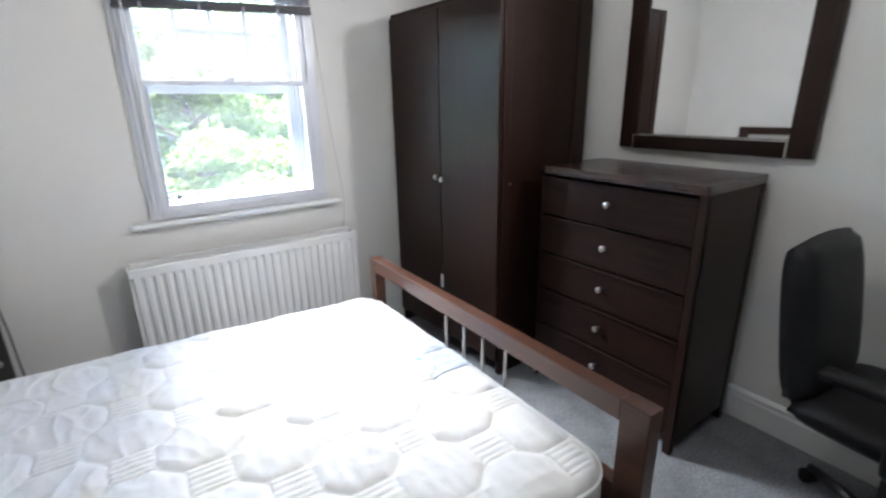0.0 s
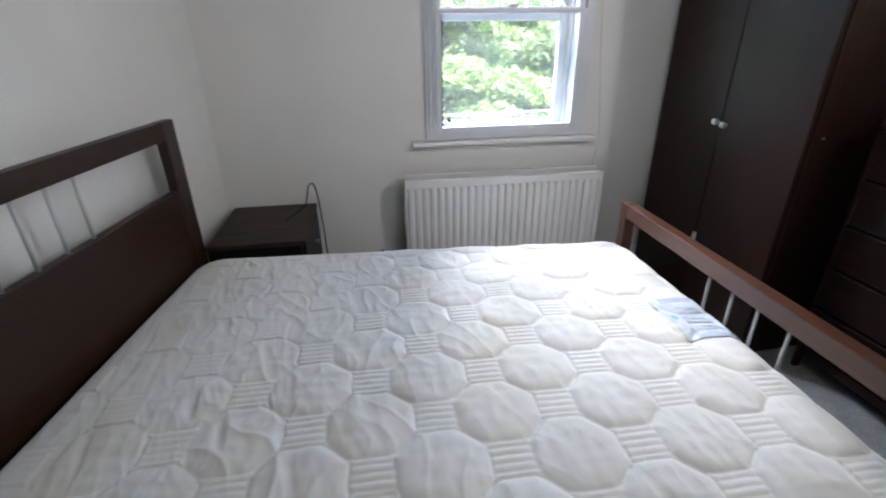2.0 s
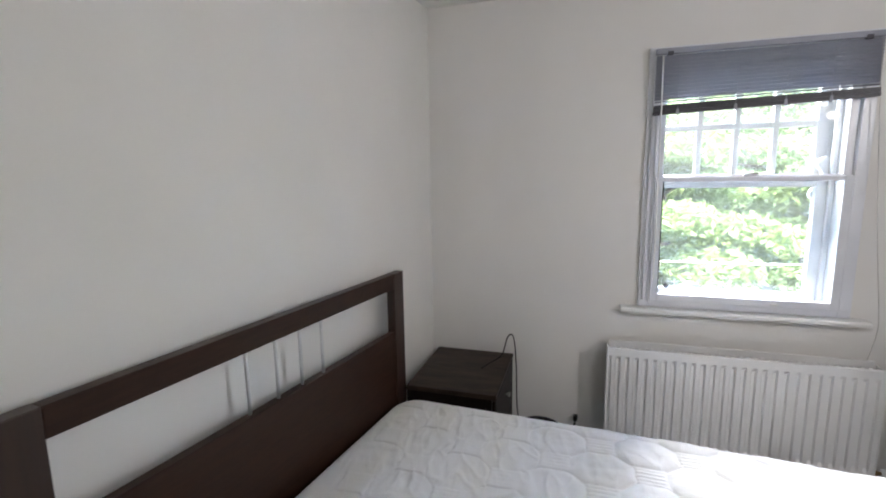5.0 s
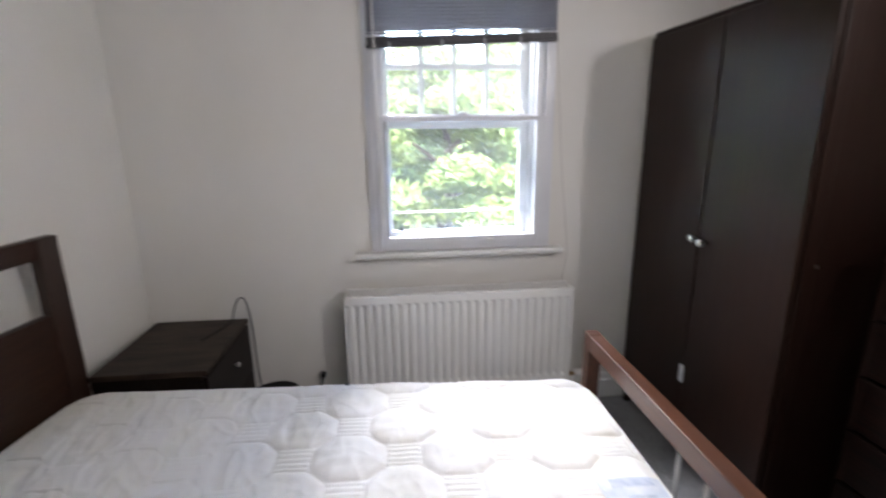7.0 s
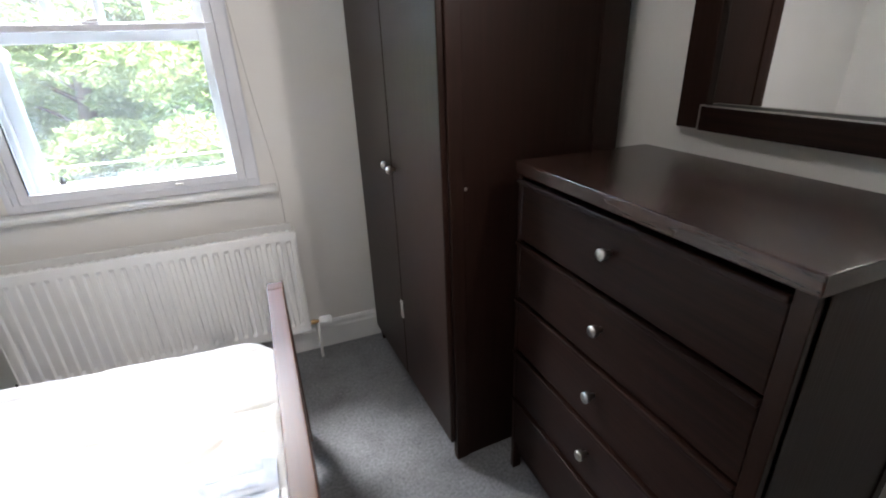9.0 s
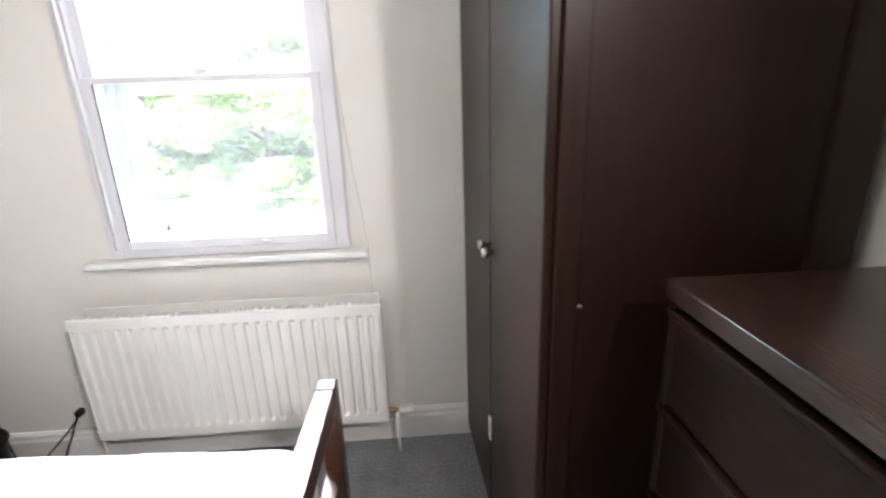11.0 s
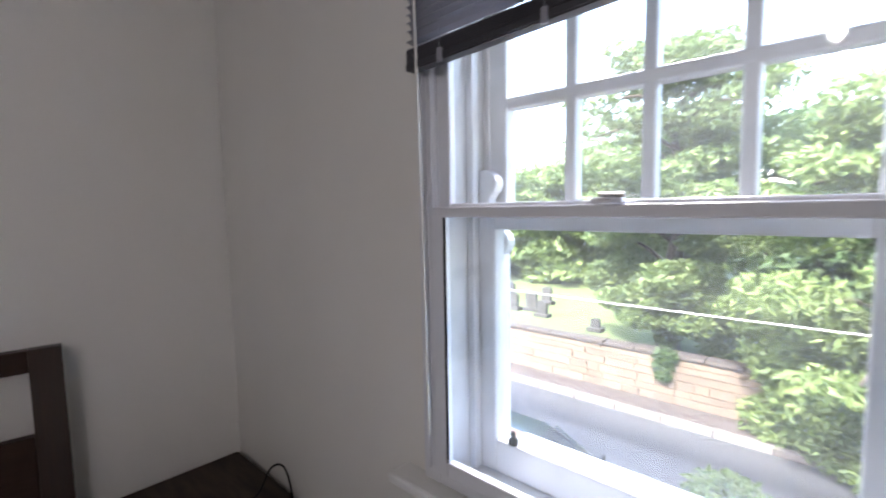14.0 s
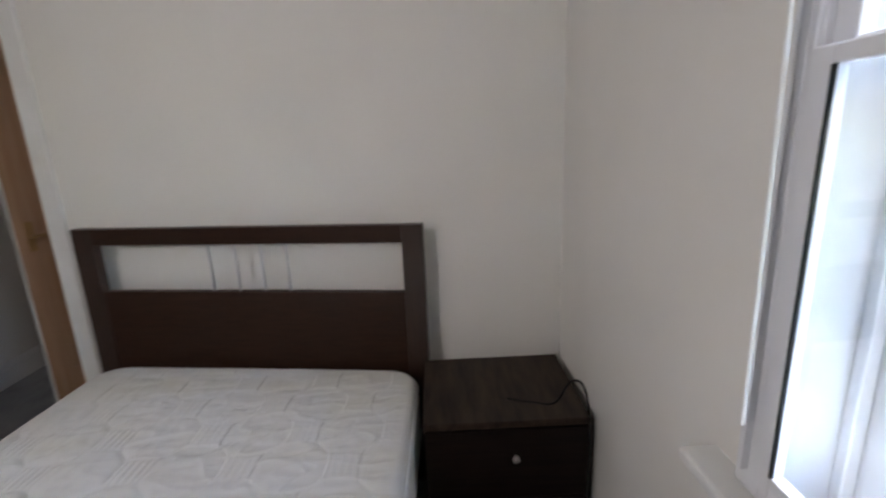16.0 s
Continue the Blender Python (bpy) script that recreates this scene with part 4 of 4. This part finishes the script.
for k in range(5):
    r = pose(0, 0, 0, 0, 0, 72 * k + 20)
    part("base_arm", placed(tube([(0.02, 0, 0.105), (0.16, 0, 0.095), (0.29, 0, 0.07)], [0.025, 0.02, 0.014], 8), CHAIR @ r), M_BLACK, chair, "", True)
    part("castor", placed(lathe([(0.012, -0.022), (0.025, -0.02), (0.026, 0.0), (0.025, 0.02), (0.012, 0.022)], 14, (0.295, 0, 0.0265), "y"), CHAIR @ r), M_BLACK, chair, "", True)

# ---------------- passage door ----------------
door = thing("door_1", "open pine panelled door in the passage", "door", (-0.76, -2.83, 0))
tagged(door, kind="structure")
LEAF = pose(-0.70, -2.68, 0.012, 0, 0, 147)
LW, LH = 0.70, 1.98
part("leaf_frame", placed(boxes((0, 0.10, -0.02, 0.02, 0, LH), (LW - 0.10, LW, -0.02, 0.02, 0, LH), (0.10, LW - 0.10, -0.02, 0.02, 0, 0.20), (0.10, LW - 0.10, -0.02, 0.02, LH - 0.11, LH),
                                (0.10, LW - 0.10, -0.02, 0.02, 0.86, 1.0), (LW / 2 - 0.045, LW / 2 + 0.045, -0.02, 0.02, 0.2, 0.86), (LW / 2 - 0.045, LW / 2 + 0.045, -0.02, 0.02, 1.0, LH - 0.11)), LEAF), M_PINE, door)
for x0, x1 in ((0.10, LW / 2 - 0.045), (LW / 2 + 0.045, LW - 0.10)):
    for z0, z1 in ((0.2, 0.86), (1.0, LH - 0.11)):
        part("door_panel", placed(rounded(x0 - 0.002, x1 + 0.002, -0.009, 0.009, z0 - 0.002, z1 + 0.002, 0.004), LEAF), M_PINE, door)
part("leaf_edge", placed(boxes((-0.004, 0.0, -0.019, 0.019, 0.002, LH - 0.002)), LEAF), M_TRIM, door, "white painted door edge")
for s in (1, -1):
    part("door_handle", placed(tube(curve_pts([(0.06, s * 0.02, 0.98), (0.06, s * 0.06, 0.98), (0.10, s * 0.068, 0.985), (0.17, s * 0.066, 0.975)], 5), 0.008, 8), LEAF), M_BRASS, door, "worn brass lever handle", True)
    part("handle_plate", placed(rounded(0.042, 0.078, min(s * 0.02, s * 0.026), max(s * 0.02, s * 0.026), 0.90, 1.06, 0.002), LEAF), M_BRASS, door)

# ---------------- pendant lamp ----------------
lamp = thing("spot_lamp", "white ceiling bar with two spot heads", "lamp", (LAMP[0], LAMP[1], ZC))
part("ceiling_rose", lathe([(0.05, 0.0), (0.048, -0.012), (0.02, -0.03), (0.006, -0.034)], 20, (LAMP[0], LAMP[1], ZC), "z"), M_TRIM, lamp, "", True)
part("stem", tube([(LAMP[0] + 0.05, LAMP[1], ZC - 0.01), (LAMP[0] + 0.05, LAMP[1] + 0.02, LAMP[2] + 0.09)], 0.006, 8), M_TRIM, lamp)
part("bar", tube([(LAMP[0] + 0.07, LAMP[1] + 0.04, LAMP[2] + 0.09), (LAMP[0] - 0.10, LAMP[1] - 0.06, LAMP[2] + 0.09)], 0.010, 8), M_TRIM, lamp)
for x, y, z, aim in ((LAMP[0], LAMP[1], LAMP[2], (0.1, -0.2, 1.45)), (LAMP[0] - 0.12, LAMP[1] - 0.05, LAMP[2] + 0.02, (0.7, -1.5, 0.5))):
    head = lathe([(0.012, 0.10), (0.030, 0.09), (0.036, 0.03), (0.032, 0.03), (0.026, 0.085)], 18)
    part("spot_head", placed(head, look((x, y, z), aim)), M_TRIM, lamp, "", True)

pendant = thing("pendant_lamp", "plain white ceiling pendant with a bare bulb", "lamp", (BULB[0], BULB[1], ZC))
part("ceiling_rose", lathe([(0.05, 0.0), (0.048, -0.012), (0.02, -0.03), (0.006, -0.034)], 20, (BULB[0], BULB[1], ZC), "z"), M_TRIM, pendant, "", True)
part("flex", tube([(BULB[0], BULB[1], ZC - 0.02), (BULB[0], BULB[1], BULB[2] + 0.13)], 0.0035, 8), M_TRIM, pendant)
part("bulb_holder", lathe([(0.004, 0.135), (0.018, 0.13), (0.02, 0.09), (0.017, 0.085)], 16, BULB, "z"), M_TRIM, pendant, "", True)
bulb = part("bulb", lathe([(0.013, 0.09), (0.014, 0.06), (0.030, 0.02), (0.032, 0.0), (0.026, -0.02), (0.012, -0.031), (0.001, -0.033)], 18, BULB, "z"), M_GLASS, pendant, "clear glass bulb", True)
bulb.visible_shadow = False

# ---------------- outside: ground, road, wall ----------------
GZ = -2.7
structure("ground", boxes((-400, 400, 10.5, 900, GZ - 0.5, -1.85)), M_GRASS, "churchyard grass behind the stone wall")
structure("road", boxes((-400, 400, TH + 0.1, 8.35, GZ - 0.5, GZ)), M_ROAD, "grey asphalt road below the window")
structure("pavement", boxes((-400, 400, 8.50, 9.15, GZ - 0.5, GZ + 0.11)), M_PAVE, "brown far pavement")
kerb = tagged(new("kerb"), "pale stone kerb along the road", "", "", "structure")
bmk = rounded(-0.44, 0.44, 8.35, 8.50, GZ - 0.2, GZ + 0.125, 0.012)
kerb_me = finish("kerb_stone", bmk, M_KERB)
for k in range(26):
    o = new("kerb_stone", kerb_me)
    o.location.x = -14 + k * 0.90
    o.parent = kerb
part("road_marking", boxes((-3.4, -2.6, 6.6, 6.67, GZ + 0.001, GZ + 0.006), (-5.2, -4.4, 6.6, 6.67, GZ + 0.001, GZ + 0.006)), M_TRIM, kerb, "white painted road dashes")

bank = bmesh.new()
gx = [-26 + k for k in range(53)]
gy = [9.45 + k * 1.0 for k in range(34)]
gv = [[bank.verts.new((x, y, -1.72 + 0.004 * max(y - 10, 0) + 0.08 * noise.noise(Vector((x * 0.4, y * 0.4, 0))))) for x in gx] for y in gy]
for a in range(len(gy) - 1):
    for b in range(len(gx) - 1):
        bank.faces.new((gv[a][b], gv[a][b + 1], gv[a + 1][b + 1], gv[a + 1][b]))
structure("grass_bank", bank, M_GRASS, "sunny sloping churchyard lawn", True)

swall = tagged(new("boundary_wall"), "weathered sandstone boundary wall with dark coping", "wall", "", "structure")
part("core", boxes((-14, 9, 9.19, 9.46, GZ - 0.3, -1.64)), M_MORTAR, swall)
rng = random.Random(4)
stone_meshes = []
for k in range(5):
    bm = rounded(-0.5, 0.5, -0.5, 0.5, -0.5, 0.5, 0.06, 2)
    for v in bm.verts:
        v.co += Vector((rng.uniform(-1, 1), rng.uniform(-1, 1), rng.uniform(-1, 1))) * 0.03
    stone_meshes.append(finish("stone", bm, M_STONE))
z = GZ + 0.11
while z < -1.72:
    h = rng.uniform(0.13, 0.2)
    h = min(h, -1.66 - z)
    x = -9.0 + rng.uniform(0, 0.2)
    while x < 3.0:
        w = rng.uniform(0.26, 0.52)
        o = new("stone", stone_meshes[rng.randrange(5)])
        o.location = (x + w / 2, 9.19, z + h / 2)
        o.scale = (w - 0.015, 0.09 + rng.uniform(0, 0.03), h - 0.014)
        o.parent = swall
        x += w
    z += h
for k in range(34):
    o = part("coping", rounded(-14 + k * 0.68, -14 + k * 0.68 + 0.67, 9.12, 9.52, -1.65, -1.55 + rng.uniform(-0.01, 0.01), 0.03), M_COPING, swall)


def headstone(x, y, h, w, lean):
    zb = -1.72
    h, w = h * 0.7, w * 0.75
    hs = thing("headstone", "weathered dark headstone standing in the grass", "headstone", (x, y, zb), "headstones in the churchyard")
    bm = bmesh.new()
    pts = [(-w / 2, 0), (w / 2, 0), (w / 2, h * 0.78)] + [(w / 2 * math.cos(radians(a)), h * 0.78 + h * 0.22 * math.sin(radians(a))) for a in range(15, 180, 15)] + [(-w / 2, h * 0.78)]
    f0 = [bm.verts.new((px, -0.06, pz)) for px, pz in pts]
    f1 = [bm.verts.new((px, 0.06, pz)) for px, pz in pts]
    bm.faces.new(f0)
    bm.faces.new(f1)
    for k in range(len(pts)):
        j = (k + 1) % len(pts)
        bm.faces.new((f0[k], f0[j], f1[j], f1[k]))
    part("slab", placed(bm, pose(x, y, zb + 0.1, 0, lean, 0)), M_GRAVE, hs)
    part("plinth", rounded(x - w / 2 - 0.08, x + w / 2 + 0.08, y - 0.14, y + 0.14, zb - 0.1, zb + 0.12, 0.02), M_GRAVE, hs)


for hx_, hy_, hh, hw, le in ((-5.05, 10.9, 0.55, 0.40, 3), (-5.7, 11.4, 0.75, 0.5, -4), (-6.3, 11.2, 0.65, 0.55, 2), (-5.9, 12.6, 0.7, 0.45, 5), (-7.2, 12.4, 0.8, 0.5, 0), (-3.2, 10.4, 0.35, 0.3, 0), (-8.4, 13.5, 0.8, 0.6, -3)):
    headstone(hx_, hy_, hh, hw, le)

# ---------------- trees ----------------
def leaf_cloud(name, clumps, count, size, mat, parent, seed, label=""):
    """Many small bent leaves scattered in clumps (x, y, z, rx, ry, rz)."""
    r = np.random.default_rng(seed)
    vol = np.array([c[3] * c[4] * c[5] for c in clumps]) ** 0.75
    share = (vol / vol.sum() * count).astype(int) + 1
    cs = []
    for c, n in zip(clumps, share):
        d = r.normal(size=(n, 3))
        d /= np.linalg.norm(d, axis=1)[:, None]
        rad = r.uniform(0.25, 1.0, n) ** 0.45
        cs.append(np.array(c[:3]) + d * rad[:, None] * np.array(c[3:6]))
    c = np.concatenate(cs)
    n = len(c)
    a = r.normal(size=(n, 3))
    a[:, 2] = a[:, 2] * 0.55 - 0.25
    a /= np.linalg.norm(a, axis=1)[:, None]
    b = r.normal(size=(n, 3))
    b -= a * (a * b).sum(1)[:, None]
    b /= np.linalg.norm(b, axis=1)[:, None]
    nn = np.cross(a, b)
    s = size * r.uniform(0.55, 1.3, n)[:, None]
    p = np.stack([c - a * s, c + b * s * 0.42 + nn * s * 0.16, c + a * s, c - b * s * 0.42 + nn * s * 0.16], 1).reshape(-1, 3)
    f = np.arange(4 * n).reshape(-1, 4)
    tri = np.concatenate([f[:, [0, 1, 2]], f[:, [0, 2, 3]]])
    m = bpy.data.meshes.new(name)
    m.from_pydata(p.tolist(), [], tri.tolist())
    m.materials.append(mat)
    o = new(name, m)
    o.parent = parent
    o.matrix_parent_inverse = parent.matrix_basis.inverted()
    if label:
        tagged(o, label)
    return o


def tree(x, y, z0, height, spread, mat, seed, leaves, size, label, low=0.25, trunk=0.22):
    r = random.Random(seed)
    t = thing("tree", label, "tree", (x, y, z0))
    pts = [(x + 0.15 * math.sin(k * 1.3 + seed), y + 0.12 * math.cos(k * 1.7 + seed), z0 - 0.1 + height * 0.8 * k / 6) for k in range(7)]
    part("trunk", tube(curve_pts(pts, 4), [trunk * (1 - 0.8 * k / 24) for k in range(25)], 10), M_BARK, t, "", True)
    clumps = []
    for k in range(26):
        f = low + (1 - low) * (k + r.random()) / 26
        ang = k * 2.4 + r.uniform(-0.4, 0.4)
        prof = math.sin(math.pi * min(max((f - low) / (1.05 - low), 0.12), 0.95)) ** 0.6
        reach = spread * prof * r.uniform(0.65, 1.05)
        zz = z0 + f * height
        base = Vector((x, y, zz - 0.25 * reach))
        tip = Vector((x + reach * math.cos(ang), y + reach * math.sin(ang), zz + r.uniform(-0.4, 0.2)))
        mid = base.lerp(tip, 0.5) + Vector((0, 0, 0.18 * reach))
        part("limb", tube(curve_pts([base, mid, tip], 4), [0.06 * (1 - 0.09 * q) for q in range(9)], 6), M_BARK, t, "", True)
        for q in (0.45, 0.72, 1.0):
            p = base.lerp(tip, q) + Vector((r.uniform(-0.3, 0.3), r.uniform(-0.3, 0.3), r.uniform(-0.25, 0.3)))
            s = spread * r.uniform(0.16, 0.30)
            clumps.append((p.x, p.y, p.z, s * 1.25, s * 1.25, s * 0.55))
    leaf_cloud("crown", clumps, leaves, size, mat, t, seed)
    return t


broad = tree(-1.30, 10.1, -1.85, 6.8, 2.4, M_LEAF, 3, 26000, 0.10, "broad green tree behind the stone wall", 0.2, 0.26)
leaf_cloud("low_branches", [(-2.2, 9.6, -0.6, 0.6, 0.5, 0.32), (-1.7, 9.4, -0.9, 0.55, 0.45, 0.28), (-0.7, 9.4, -0.85, 0.7, 0.45, 0.36), (-2.5, 9.8, -0.05, 0.6, 0.5, 0.32),
                            (-1.3, 9.3, -0.4, 0.9, 0.45, 0.36), (-0.2, 9.5, -0.5, 0.6, 0.5, 0.4), (-2.9, 9.9, -0.35, 0.35, 0.3, 0.2)], 7000, 0.09, M_LEAF, broad, 31)
tree(2.35, 8.7, GZ, 5.6, 2.3, M_LEAF_B, 8, 28000, 0.10, "light green tree beside the pavement", 0.05, 0.16)
tree(6.5, 12.5, -1.8, 5.5, 3.0, M_LEAF, 12, 16000, 0.13, "green tree in the churchyard", 0.08)
for k, (tx, ty, th, ts, mt) in enumerate(((-8.0, 17.5, 4.6, 3.2, M_LEAF_B), (-4.2, 18.5, 6, 3.6, M_LEAF), (1.0, 17.5, 6, 3.4, M_LEAF_D), (-12, 17.5, 5, 3.6, M_LEAF_D), (6.5, 17, 6.5, 3.8, M_LEAF_B), (-17, 19.5, 5, 4.2, M_LEAF_B), (11, 19, 7, 4.2, M_LEAF), (4, 23, 7, 4.5, M_LEAF_B), (-8.5, 23, 6, 4.6, M_LEAF))):
    tree(tx, ty, -1.75, th, ts, mt, 20 + k, 11000, 0.20, "distant leafy tree at the edge of the churchyard", 0.04, 0.3)
ivy = thing("ivy", "green ivy hanging over the stone wall", "ivy", (-1.35, 9.75, -1.6))
leaf_cloud("leaves", [(-1.15, 9.06, -1.85, 0.22, 0.08, 0.32), (-1.12, 9.10, -1.62, 0.28, 0.16, 0.18), (-1.30, 9.85, -1.3, 0.3, 0.3, 0.45)], 1600, 0.06, M_LEAF_D, ivy, 5)
hedge = thing("shrub", "leafy green shrub growing at the wall", "shrub", (1.3, 9.4, GZ))
leaf_cloud("leaves", [(1.0, 8.7, -2.2, 0.8, 0.4, 0.5), (1.9, 8.2, -1.9, 0.9, 0.6, 0.8), (0.7, 9.95, -1.3, 0.9, 0.4, 0.45), (1.9, 10.1, -1.1, 1.2, 0.6, 0.7), (2.7, 7.8, -1.5, 1.0, 0.7, 1.0), (-0.1, 10.0, -1.45, 0.7, 0.4, 0.35), (1.2, 8.3, -1.15, 0.75, 0.5, 0.6), (0.75, 8.6, -0.9, 0.6, 0.4, 0.5), (1.7, 8.0, -1.5, 0.7, 0.5, 0.6), (0.6, 6.2, -2.5, 0.6, 0.4, 0.35)], 13000, 0.085, M_LEAF_B, hedge, 6)
part("stems", tube([(2.0, 9.0, GZ), (2.0, 8.8, -1.6)], 0.04, 6), M_BARK, hedge)

wire = thing("overhead_wire", "grey overhead telephone wire across the road", "wire", (0, 9, 0.5))
wp = [(-14 + k * 1.5, 5.6, 0.12 + 0.0035 * (k - 9) ** 2) for k in range(18)]
part("pole", tube([(-14, 5.6, GZ - 0.3), (-14, 5.6, 1.2)], 0.11, 10), M_BARK, wire, "wooden telegraph pole", True)
part("strand", tube(curve_pts(wp, 3), 0.008, 6), M_ROD, wire, "", True)

# ---------------- parked car ----------------
car = thing("car", "dark teal hatchback parked below the window", "car", (-1.35, 3.75, GZ))


def car_shell():
    """Body by cross-sections along its length."""
    secs = [(-2.05, 0.30, 0.55, 0.70), (-1.98, 0.22, 0.85, 0.80), (-1.5, 0.20, 0.92, 0.86), (-0.9, 0.20, 0.97, 0.87), (0.6, 0.20, 0.98, 0.87), (1.4, 0.20, 0.93, 0.86), (1.95, 0.24, 0.80, 0.80), (2.05, 0.32, 0.58, 0.68)]
    bm = bmesh.new()
    rings = []
    for x, z0, z1, w in secs:
        ring = []
        for yy, zz in ((-1, 0), (-1.0, 0.45), (-0.97, 0.8), (-0.86, 1), (0.86, 1), (0.97, 0.8), (1.0, 0.45), (1, 0)):
            ring.append(bm.verts.new((x, yy * w, z0 + (z1 - z0) * zz)))
        rings.append(ring)
    for a, b in zip(rings, rings[1:]):
        for k in range(8):
            bm.faces.new((a[k], a[(k + 1) % 8], b[(k + 1) % 8], b[k]))
    bm.faces.new(rings[0])
    bm.faces.new(rings[-1])
    return bm


def cabin(x0, x1, x2, x3, z0, z1, w0, w1):
    bm = bmesh.new()
    vs = [bm.verts.new(p) for p in ((x0, -w0, z0), (x0, w0, z0), (x3, -w0, z0), (x3, w0, z0), (x1, -w1, z1), (x1, w1, z1), (x2, -w1, z1), (x2, w1, z1))]
    for f in ((0, 1, 3, 2), (4, 6, 7, 5), (0, 2, 6, 4), (1, 5, 7, 3), (0, 4, 5, 1), (2, 3, 7, 6)):
        bm.faces.new([vs[i] for i in f])
    bmesh.ops.bevel(bm, geom=bm.edges[:], offset=0.05, segments=3, affect="EDGES")
    return bm


CAR = pose(-1.35, 3.75, GZ, 0, 0, 0)
part("body", placed(car_shell(), CAR), M_CARPAINT, car, "", True)
part("glasshouse", placed(cabin(-1.75, -1.25, 0.35, 1.05, 0.90, 1.40, 0.80, 0.60), CAR), M_CARGLASS, car, "dark car windows", True)
part("roof", placed(cabin(-1.32, -1.22, 0.28, 0.40, 1.375, 1.445, 0.63, 0.58), CAR), M_CARPAINT, car, "", True)
for s in (1, -1):
    part("pillar", placed(tube([(0.98, s * 0.78, 0.95), (0.36, s * 0.60, 1.40)], 0.035, 6), CAR), M_CARPAINT, car)
    part("wing_mirror", placed(rounded(0.72, 0.86, min(s * 0.86, s * 1.02), max(s * 0.86, s * 1.02), 0.92, 1.05, 0.03), CAR), M_BLACK, car)
    part("headlight", placed(rounded(1.86, 2.0, min(s * 0.45, s * 0.72), max(s * 0.45, s * 0.72), 0.58, 0.72, 0.03), CAR), M_STEEL, car)
    for x in (-1.3, 1.3):
        wh = part("wheel", placed(lathe([(0.2, -0.09), (0.30, -0.09), (0.315, -0.05), (0.315, 0.05), (0.30, 0.09), (0.2, 0.09)], 24, (x, s * 0.78, 0.315), "y"), CAR), M_TYRE, car, "", True)
        part("rim", placed(lathe([(0.01, -0.095), (0.19, -0.092), (0.2, -0.05), (0.2, 0.05), (0.19, 0.092), (0.01, 0.095)], 20, (x, s * 0.78, 0.315), "y"), CAR), M_STEEL, wh, "", True)

sign = thing("road_sign", "low dark plate on a thin grey post by the road", "sign", (-2.64, 5.2, GZ))
part("post", tube([(-2.64, 5.2, GZ), (-2.64, 5.2, -1.76)], 0.022, 10), M_STEEL, sign, "grey metal post", True)
part("plate", rounded(-2.72, -2.56, 5.153, 5.177, -1.885, -1.73, 0.006), M_BLACK, sign, "dark rectangular plate")
part("plate_band", boxes((-2.70, -2.58, 5.150, 5.1525, -1.865, -1.838)), M_TRIM, sign, "pale band")

# front garden wall and house face under the window
structure("house_front", boxes((-8, WX0 - 0.3, TH, TH + 0.1, GZ - 0.2, 5.0), (WX1 + 0.3, 8, TH, TH + 0.1, GZ - 0.2, 5.0), (WX0 - 0.3, WX1 + 0.3, TH, TH + 0.1, GZ - 0.2, 0.83), (WX0 - 0.3, WX1 + 0.3, TH, TH + 0.1, 2.2, 5.0)), M_BRICKFAR, "brick outer face of the house")
structure("roof", boxes((-2.0, XE + 0.5, YS - 0.4, TH, ZC + 0.15, ZC + 0.3)), M_CEIL, "plain roof slab over the room")
